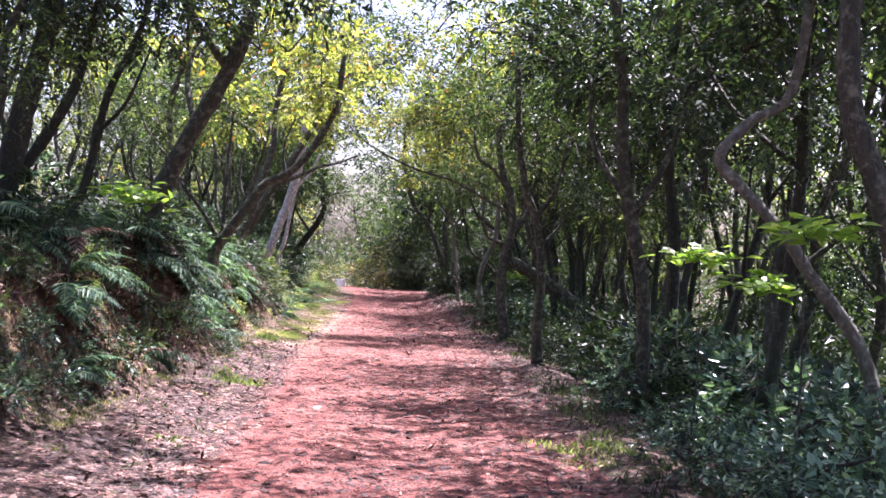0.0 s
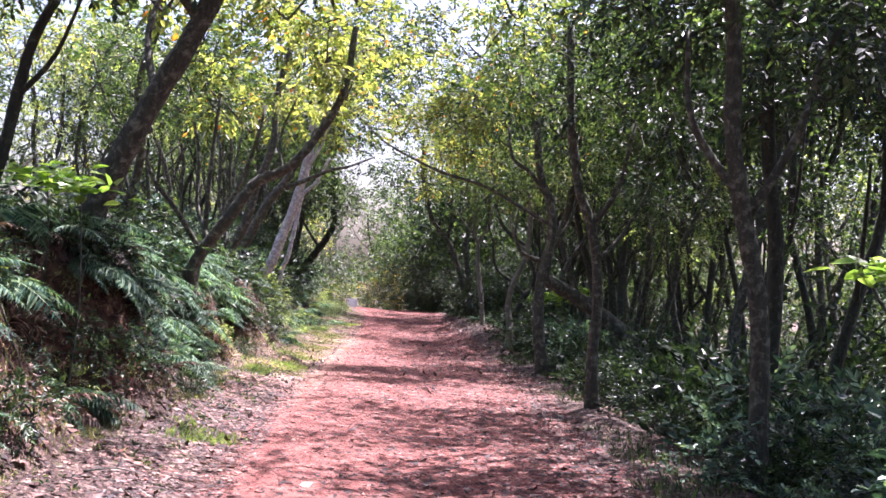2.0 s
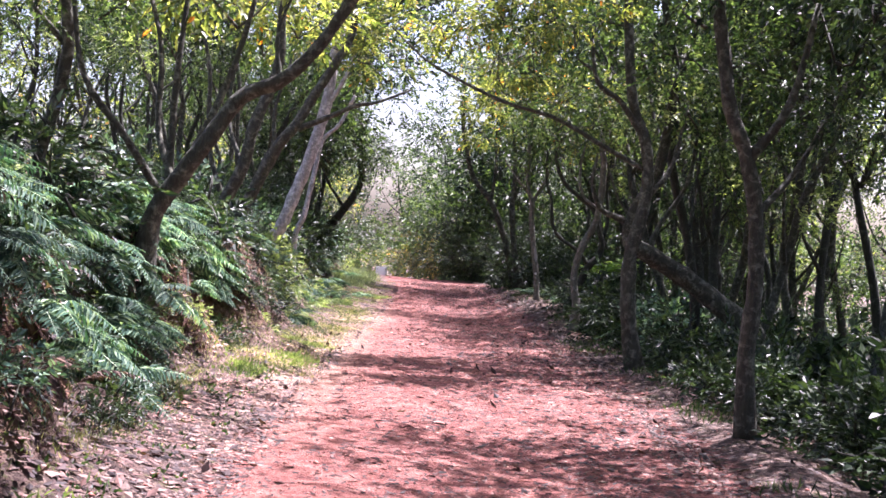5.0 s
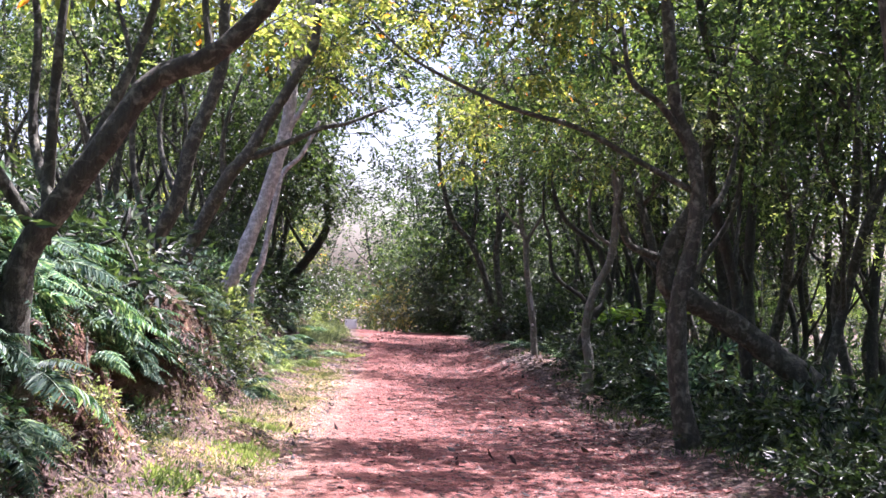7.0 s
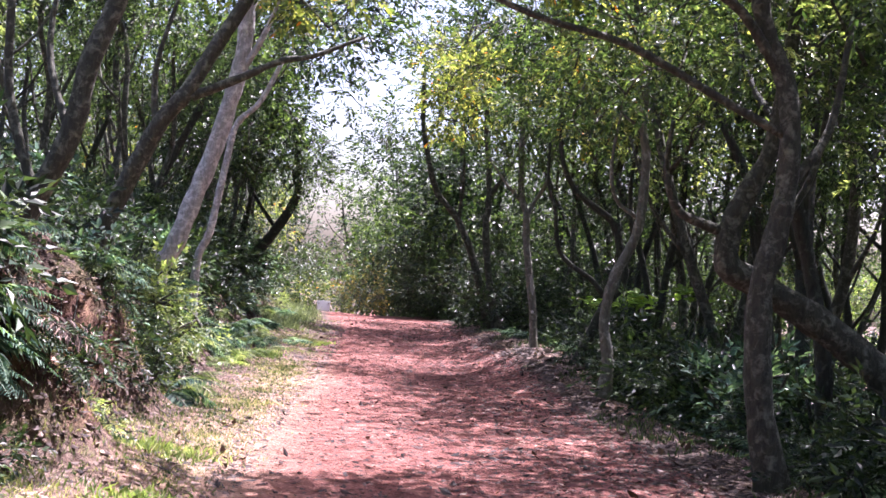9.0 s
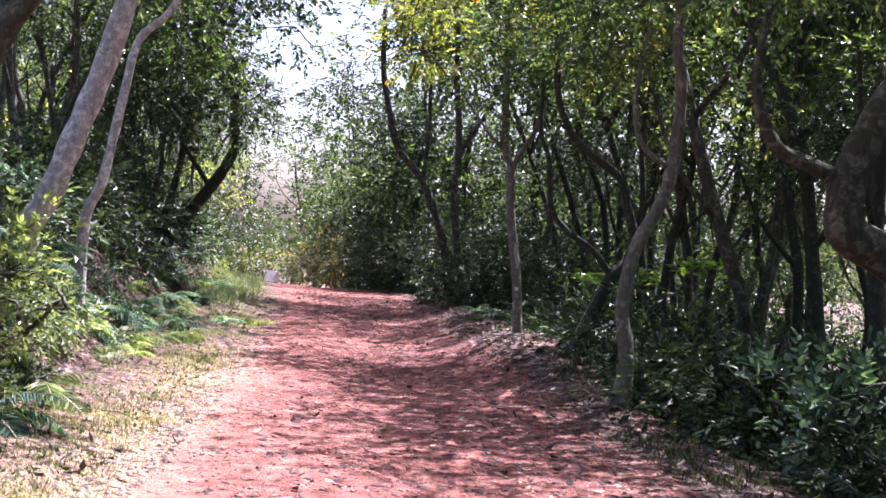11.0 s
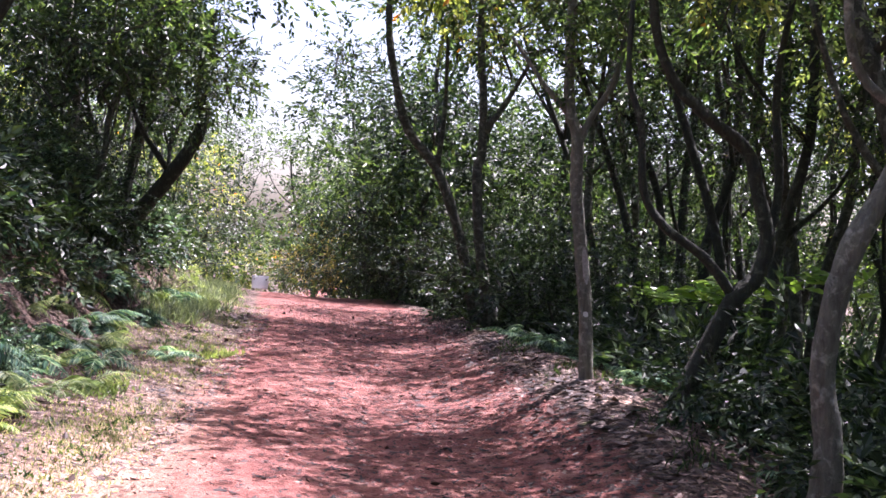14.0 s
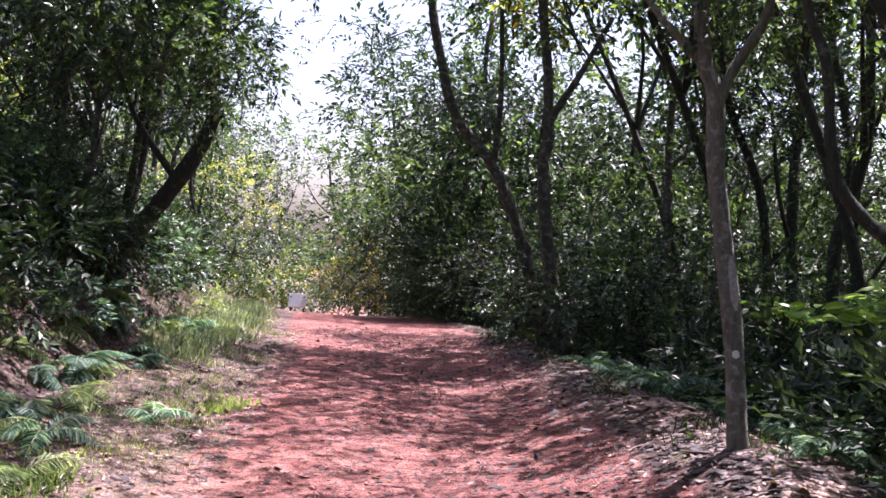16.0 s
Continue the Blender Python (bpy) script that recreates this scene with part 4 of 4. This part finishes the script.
for x, y, k, top, kind, label in ((-3.45, 50.5, 0.95, 1.0, "bushochre", "yellow-brown leafy bush beside the track beyond the crest"),
                                  (-2.9, 51.5, 0.9, 1.0, "bushochre", "yellow-brown leafy bush beside the track beyond the crest"),
                                  (-3.3, 48.2, 0.55, 0.5, "bush", "low grey-green bush at the bend of the track")):
    _t = thing("bush", (x, y, float(ground_z(x, y))), label, "bush", "bushes beyond the crest")
    _leaves, _limbs = CROWNS[kind][0]
    child("foliage", _leaves, _t, (0, 0, top), k, 40 * y)
    child("branch", _limbs, _t, (0, 0, top), k, 40 * y)
for _i in range(26):
    x, y = -12 + 11 * ((_i * 7) % 26) / 26, 56.5 + 5 * _s.random()
    _t = thing("bush", (x, y, float(ground_z(x, y))), "tall pale green bush on the slope beyond the crest", "bush", "bushes beyond the crest")
    child("foliage", _pick.choice(CROWNS["farmid" if _i % 3 else "faryellow"])[0], _t, (0, 0, 1.2), _s.uniform(0.85, 1.1), _s.uniform(0, 360))


def frond_mesh(seed, length=0.6, pairs=30, mat=None):
    rng = np.random.RandomState(seed)
    t = (np.arange(pairs) + 1.5) / (pairs + 1)
    spine = lambda u: np.stack([0 * u, u * length * (1 - 0.12 * u), length * (0.42 * u - 0.95 * u * u)], 1)
    P0, P1 = spine(t), spine(t + 0.01)
    along = unit(P1 - P0)
    side = np.array([[1.0, 0, 0]]) * np.ones_like(along)
    l = length * 0.25 * np.sin(np.pi * np.clip(t * 0.85 + 0.15, 0, 1)) + 0.015
    P = np.concatenate([P0, P0])
    D = np.concatenate([side + along * 0.45, -side + along * 0.45]) + rng.normal(size=(pairs * 2, 3)) * 0.1 - np.array([0, 0, 0.2])
    U = np.cross(np.concatenate([side, side]), np.concatenate([along, along]))
    ll = np.concatenate([l, l])
    pinnae = leaves_mesh("pinnae", P - D * 0.002, D, U, ll, ll * 0.13 + 0.006, mat or FERN, False, 0.1, 0.25)
    V = [tuple(v.co) for v in pinnae.vertices]
    F = [tuple(f.vertices) for f in pinnae.polygons]
    bpy.data.meshes.remove(pinnae)
    q, o = spine(np.linspace(0.0, 1.0, 12)), len(V)
    for k, p in enumerate(q):
        w = 0.0045 * (1 - 0.7 * k / 11)
        V += [(p[0] - w, p[1], p[2]), (p[0] + w, p[1], p[2]), (p[0], p[1], p[2] - w * 1.5)]
    for k in range(11):
        a = o + 3 * k
        F += [(a, a + 1, a + 4, a + 3), (a + 1, a + 2, a + 5, a + 4), (a + 2, a, a + 3, a + 5)]
    return mesh_from("frond", V, F, [mat or FERN], smooth=False)


FRONDS = [frond_mesh(s) for s in (1, 2, 3)]
FRONDS_DEAD = [frond_mesh(s, 0.5, 18, DRY) for s in (6, 7)]
FRONDS_PALE = [frond_mesh(s, 0.5, 20, FERN_PALE) for s in (4, 5)]


def fern(x, y, s, label, facing=None, count=7, dz=0.0, kinds=None):
    t = thing("fern", (x, y, float(ground_z(x, y)) + dz), label, "fern", "ferns of the verge and bank")
    for k in range(count):
        a = 360 * k / count + _s.uniform(-20, 20) if facing is None else facing + _s.uniform(-75, 75)
        ob = new("frond", _s.choice(kinds or FRONDS))
        ob.parent = t
        f = s * _s.uniform(0.8, 1.2)
        ob.matrix_basis = pose(0, 0, 0.02, 0, 0, a) @ pose(0, 0, 0, _s.uniform(-5, 45), _s.uniform(-25, 25)) @ Matrix.Diagonal((f, f, f, 1))
    return t


for _i in range(225):
    y = _s.uniform(11.6, 19.5) if _i % 4 else _s.uniform(7.6, 28)
    band = _s.uniform(0.3, 1.6)
    if band > 0.5 or _s.random() < 0.5:
        fern(float(bank_toe(y)) - band, y, _s.uniform(0.5, 1.05), "drooping blue-green fern on the cut bank", facing=-90 + _s.uniform(-40, 40))
places = []
for _i in range(120):
    y = _s.uniform(9.5, 30)
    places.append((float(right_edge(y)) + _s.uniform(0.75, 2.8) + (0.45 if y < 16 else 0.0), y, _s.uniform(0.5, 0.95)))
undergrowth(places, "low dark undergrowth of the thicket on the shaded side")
for _i in range(190):
    y = _s.uniform(6.5, 30)
    shrub(_s.choice(["shrubdark", "shrubdark", "shrub", "shrubpale"]), float(bank_toe(y)) - _s.uniform(0.05, 1.05), y, _s.uniform(0.22, 0.5), "small leafy plant rooted in the face of the bank", 0.2, "plant", "plants on the bank")
for _i in range(30):
    y = _s.uniform(9, 21)
    fern(float(bank_toe(y)) - _s.uniform(0.1, 0.9), y, _s.uniform(0.5, 0.9), "withered brown fern hanging down the cut bank", facing=-90, count=5, kinds=FRONDS_DEAD)
for _i in range(60):
    y = 22 + 16 * (_i / 60)
    pale = _s.random() < 0.5
    fern(float(bank_toe(y)) - _s.uniform(-0.1, 1.1), y, _s.uniform(0.5, 0.95), "pale green fern at the foot of the bank" if pale else "dull green fern at the foot of the bank", facing=-90, count=6, kinds=FRONDS_PALE if pale else None)
for _i in range(36):
    y = 28.5 + 10 * (_i / 36)
    fern(float(right_edge(y)) + _s.uniform(0.55, 1.6), y, _s.uniform(0.5, 0.8), "low fern under the trees beside the track")
for _i in range(26):
    y = 19.5 + 10 * (_i / 26)
    fern(float(right_edge(y)) + _s.uniform(0.9, 2.2), y, _s.uniform(0.5, 0.85), "drooping fern in the shade at the foot of the trees")
for _i in range(9):
    fern(_s.uniform(-3.9, -3.3), 25.8 + 0.42 * _i, _s.uniform(0.5, 0.75), "pale withering fern arching over the sunny verge", kinds=FRONDS_PALE)
for x, y in ((-3.57, 30.0), (-3.2, 31.2), (-3.9, 28.9), (-3.95, 30.6)):
    fern(x, y, 0.6, "single fern in the leaf litter of the verge")


def blades(name, places, label, mat, length, width, upright=1.0, n_per=14, spread=0.07, seed=1, category="grass"):
    rng = np.random.RandomState(seed)
    c = np.repeat(np.array(places), n_per, 0)
    n = len(c)
    xy = c + rng.normal(size=(n, 2)) * spread
    P = np.column_stack([xy, ground_z(xy[:, 0], xy[:, 1]) - 0.005])
    D = np.column_stack([rng.normal(size=(n, 2)) * 0.45, np.full(n, upright)])
    U = rng.normal(size=(n, 3))
    l = length * rng.uniform(0.5, 1.3, n)
    me = leaves_mesh(name, P, D, U, l, np.full(n, width), mat, False, 0.2, 0.35)
    return tagged(new(name, me), label, category, kind="stuff")


_g = np.random.RandomState(3)
yy = _g.uniform(17.5, 40, 1050)
yy = yy[vnoise(yy, yy * 0, 0.7, 17) > -0.15]
keep = [(left_edge(y) - 0.12 - abs(_g.normal()) * 0.5, y) for y in yy]
blades("grass", keep, "bright green and straw grass on the sunny verge", GRASS, 0.04, 0.006, n_per=12, spread=0.2, seed=4)
yy = _g.uniform(17.5, 29, 650)
blades("grass", [(left_edge(y) - 0.05 - abs(_g.normal()) * 0.38, y) for y in yy], "short pale grass lit by the sun on the verge", GRASS, 0.035, 0.006, n_per=13, spread=0.13, seed=34)
yy = _g.uniform(34.5, 46, 480)
blades("long_grass", [(bank_toe(y) + 0.55 - abs(_g.normal()) * 0.6, y) for y in yy], "long arching pale grass at the foot of the shaded bank", GRASS_PALE, 0.15, 0.008, 0.7, n_per=12, spread=0.14, seed=61)
yy = _g.uniform(5, 41, 420)
yy = yy[(vnoise(yy, yy * 0, 1.3, 19) > 0.0) | (yy < 9.5)]
blades("grass", [(right_edge(y) + 0.1 + abs(_g.normal()) * 0.35, y) for y in yy], "sparse dark grass at the shaded edge of the track", LEAF_MID, 0.09, 0.008, n_per=10, seed=5)
yy = _g.uniform(7.5, 24, 1500)
blades("grass", [(bank_toe(y) - _g.uniform(0.0, 0.95), y) for y in yy], "thin grass and moss growing over the face of the bank", GRASS, 0.05, 0.006, n_per=7, spread=0.06, seed=45)
yy = _g.uniform(7.5, 22, 700)
blades("grass", [(bank_toe(y) + 0.1 - abs(_g.normal()) * 0.3, y) for y in yy], "thin dull moss and grass growing on the foot of the bank", GRASS, 0.05, 0.006, n_per=8, seed=15)
yy = _g.uniform(7, 40, 420)
blades("weeds", [(left_edge(y) - 0.15 - abs(_g.normal()) * 0.55, y) for y in yy], "low broad-leaved weeds among the dead leaves of the verge", LEAF_MID, 0.04, 0.02, 0.5, n_per=6, spread=0.04, seed=25, category="weeds")
for cx, cy, r in ((-2.1, 11.6, 0.22), (-2.62, 17.0, 0.18), (-2.73, 20.4, 0.3), (-3.27, 29.2, 0.25), (1.25, 8.6, 0.35), (-2.5, 18.8, 0.25), (-3.0, 32.4, 0.3)):
    pts = [(cx + _g.normal() * r * 0.5, cy + _g.normal() * r * 0.9) for _ in range(26)]
    blades("grass_tuft", pts, "tuft of fresh green grass and weeds in the verge", LEAF_PALE, 0.065, 0.016, 0.7, n_per=12, seed=int(cy * 10))


def litter(name, n, xfun, y0, y1, label, mat, size, seed):
    rng = np.random.RandomState(seed)
    y = y0 + (y1 - y0) * rng.rand(n) ** 1.15
    x = xfun(y, rng)
    P = np.column_stack([x, y, ground_z(x, y) + 0.006])
    D = np.column_stack([rng.normal(size=(n, 2)), rng.normal(size=n) * 0.12])
    U = np.column_stack([rng.normal(size=(n, 2)) * 0.28, np.ones(n)])
    l = size * rng.uniform(0.5, 1.4, n)
    me = leaves_mesh(name, P, D, U, l, l * rng.uniform(0.4, 0.7, n), mat, False, -0.25, 0.2)
    return tagged(new(name, me), label, "dead leaves", kind="stuff")


litter("leaf_litter", 14000, lambda y, r: left_edge(y) + 0.1 - np.abs(r.normal(size=len(y))) * 0.7, 4.5, 17, "dark fallen leaves on the near verge", DRY_DARK, 0.062, 11)
litter("leaf_litter", 30000, lambda y, r: left_edge(y) + 0.2 - np.abs(r.normal(size=len(y))) * 0.8, 4.5, 40, "dry brown and pinkish fallen leaves on the verge", DRY, 0.058, 1)
litter("leaf_litter", 21000, lambda y, r: right_edge(y) + 0.05 + np.abs(r.normal(size=len(y))) * 0.5, 20, 40, "dry pinkish and brown fallen leaves heaped on the raised verge", DRY, 0.075, 22)
litter("leaf_litter", 5200, lambda y, r: right_edge(y) + 0.1 - np.abs(r.normal(size=len(y))) * 0.75, 10, 27, "brown and pinkish leaves gathered on the shaded half of the track", DRY, 0.07, 44)
litter("leaf_litter", 15000, lambda y, r: right_edge(y) - 0.3 + np.abs(r.normal(size=len(y))) * 0.6, 4.5, 40, "dry fallen leaves under the trees at the edge of the track", DRY, 0.055, 2)
litter("leaf_litter", 26000, lambda y, r: left_edge(y) + (right_edge(y) - left_edge(y)) * r.rand(len(y)) ** 0.75, 3.5, 42, "small dark fallen leaves strewn over the red track", PATH_DRY, 0.05, 3)
litter("leaf_litter", 9500, lambda y, r: left_edge(y) + (right_edge(y) - left_edge(y)) * r.rand(len(y)) ** 0.7, 3.5, 42, "curled dark brown leaves lying on the red track", PATH_DRY, 0.08, 33)
litter("leaf_litter", 7000, lambda y, r: left_edge(y) + (right_edge(y) - left_edge(y)) * r.rand(len(y)) ** 0.6, 3.5, 42, "pale dry leaf fragments on the red track", DRY_DARK, 0.05, 6)
litter("leaf_litter", 22000, lambda y, r: bank_toe(y) - np.abs(r.normal(size=len(y))) * 0.7, 6, 36, "dead leaves caught on the earth bank", DRY, 0.05, 4)


def pebbles(n, seed):
    rng = np.random.RandomState(seed)
    y = rng.uniform(4, 42, n)
    x = left_edge(y) + (right_edge(y) - left_edge(y)) * rng.uniform(-0.15, 1.1, n)
    oct_v = np.array([(1, 0, 0), (0, 1, 0), (-1, 0, 0), (0, -1, 0), (0, 0, 0.7), (0, 0, -0.5)], float)
    oct_f = np.array([(0, 1, 4), (1, 2, 4), (2, 3, 4), (3, 0, 4), (1, 0, 5), (2, 1, 5), (3, 2, 5), (0, 3, 5)])
    r = 0.006 + 0.018 * rng.rand(n) ** 3
    V = oct_v[None] * r[:, None, None] * rng.uniform(0.6, 1.3, (n, 6, 3)) + np.column_stack([x, y, ground_z(x, y) + 0.003])[:, None]
    F = (oct_f[None] + np.arange(n)[:, None, None] * 6).reshape(-1, 3)
    me = mesh_from("clods", V.reshape(-1, 3), F, [plain_material("red_clods", ((0.2, 0.07, 0.05), (0.4, 0.17, 0.13)))])
    return tagged(new("clods", me), "small red clods and stones on the track", "stones", kind="stuff")


pebbles(2600, 8)

# ---- saplings, roots, marks on a trunk ----
def sapling(x, y, z, s, kind, label):
    g = float(ground_z(x, y)) - 0.03
    t = thing("sapling", (x, y, g), label, "sapling", "saplings beside the track")
    leaves = _pick.choice(CROWNS[kind])[0]
    child("stem", tubes_mesh("stem", [([(0, 0, 0), (0.04, 0.02, (z - g) * 0.5), (0, 0, z - g)], 0.009, 0.005, dict(sides=5, steps=3))], BARK), t)
    child("foliage", leaves, t, (0, 0, z - g), (s, s, s * 0.7), _pick.uniform(0, 360))


SPRIGS = [leaves_mesh("sprig", np.random.RandomState(k).normal(size=(60, 3)) * np.array([0.13, 0.13, 0.05]), np.random.RandomState(k + 9).normal(size=(60, 3)) * np.array([1, 1, 0.3]), np.random.RandomState(k + 5).normal(size=(60, 3)) * 0.3 + np.array([0, 0, 1]), 0.14, 0.085, LEAF_FRESH) for k in range(3)]
CROWNS["sprig"] = [(m, None) for m in SPRIGS]
for x, y, z, s, kind in ((2.16, 6.5, 1.68, 1.0, "sprig"), (2.02, 8.5, 1.5, 1.0, "sprig"), (2.4, 8.2, 1.3, 1.1, "sprig"), (-3.3, 11.3, 1.85, 1.0, "sprig"), (-3.0, 11.2, 1.75, 1.0, "sprig"),
                         (2.2, 31.5, 0.62, 1.5, "sprig"), (2.6, 32.3, 0.7, 1.6, "sprig"), (1.9, 33.0, 0.55, 1.4, "sprig"), (3.2, 31.0, 0.9, 1.3, "sprig")):
    sapling(x, y, z, s, kind, "young sapling with large bright yellow-green leaves")
_q = random.Random(77)
for _i in range(22):
    y = _q.uniform(8, 20)
    x = float(bank_toe(y)) - 0.85
    pts = []
    for k in range(5):
        xx, yv = x + 0.2 * k, y + _q.uniform(-0.12, 0.12) * k
        pts.append((xx - x, yv - y, float(ground_z(xx, yv)) - float(ground_z(x, y)) + 0.02))
    t = thing("root", (x, y, float(ground_z(x, y))), "thin woody root hanging down the cut earth bank", "root", "roots in the bank")
    child("root_strand", tubes_mesh("root_strand", [(pts, _q.uniform(0.008, 0.018), 0.004, dict(sides=5, steps=3))], BARK), t)


for _i in range(55):
    y = _q.uniform(6, 38)
    x = float(left_edge(y)) - _q.uniform(0.2, 1.8) if _i % 3 else float(right_edge(y)) + _q.uniform(0.2, 1.2)
    a, ln = _q.uniform(0, 6.3), _q.uniform(0.15, 0.5)
    pts = [(math.cos(a) * ln * k + _q.uniform(-0.03, 0.03), math.sin(a) * ln * k, float(ground_z(x + math.cos(a) * ln * k, y + math.sin(a) * ln * k)) - float(ground_z(x, y)) + 0.012 + 0.02 * (k == 0.5)) for k in (0, 0.5, 1)]
    t = thing("twig", (x, y, float(ground_z(x, y))), "dry fallen twig lying among dead leaves", "twig", "fallen twigs")
    child("stick", tubes_mesh("stick", [(pts, _q.uniform(0.004, 0.009), 0.002, dict(sides=5, steps=3))], BARK), t)


def bark_patch(z0, z1, x0, a0, a1, r, mat, label):
    V, F = [], []
    n, m = 8, 6
    for j in range(m):
        f = j / (m - 1)
        for i in range(n):
            u = i / (n - 1) * 2 - 1
            half = (a1 - a0) / 2 * (1 - (2 * f - 1) ** 4 * 0.8) * (1 + 0.15 * math.sin(5 * f + 2))
            a = radians((a0 + a1) / 2 + u * half - 90)
            V.append((x0[0] + (x0[1] - x0[0]) * f + r * math.cos(a), r * math.sin(a), z0 + (z1 - z0) * f))
    for j in range(m - 1):
        for i in range(n - 1):
            k = j * n + i
            F.append((k, k + 1, k + n + 1, k + n))
    o = child("bark_patch", mesh_from("bark_patch", V, F, [mat]), post_tree, tuple(-post_tree.location), label=label)
    o.location.y += 29.4
    return o


_spot = plain_material("white_trunk_paint", ((0.55, 0.55, 0.53), (0.75, 0.75, 0.73)), 0.7, 60)
_lichen = plain_material("pale_lichen", ((0.22, 0.21, 0.2), (0.42, 0.41, 0.39)), 0.85, 45)
bark_patch(0.455, 0.50, (0.482, 0.478), -28, 12, 0.0665, _spot, "white painted spot")
bark_patch(0.72, 1.02, (0.44, 0.395), -8, 42, 0.066, _lichen, "pale grey patch of bark")

# ---- board beyond the crest ----
board = thing("notice_board", (-4.73, 52, float(ground_z(-4.73, 52))), "plain white notice board on two short posts beyond the crest", "sign")
_w2 = plain_material("white_board_paint", ((0.78, 0.8, 0.82), (0.86, 0.87, 0.88)), 0.6)
_zb = -0.87 - board.location.z
bm = bmesh.new()
bmesh.ops.create_cube(bm, size=1, matrix=Matrix.Translation((0, 0, _zb + 0.2)) @ Matrix.Rotation(radians(-22), 4, "X") @ Matrix.Diagonal((0.46, 0.025, 0.38, 1)))
bmesh.ops.bevel(bm, geom=bm.edges[:], offset=0.005, segments=1, affect="EDGES")
_me = bpy.data.meshes.new("panel")
bm.to_mesh(_me)
bm.free()
_me.materials.append(_w2)
child("panel", _me, board)
for _x in (-0.17, 0.17):
    child("post", tubes_mesh("post", [([(_x, 0.03, -0.05), (_x, 0.03, _zb * 0.5), (_x, 0.03, _zb + 0.3)], 0.025, 0.025, dict(sides=6, steps=1, rough=0.0))], BARK_DARK), board)
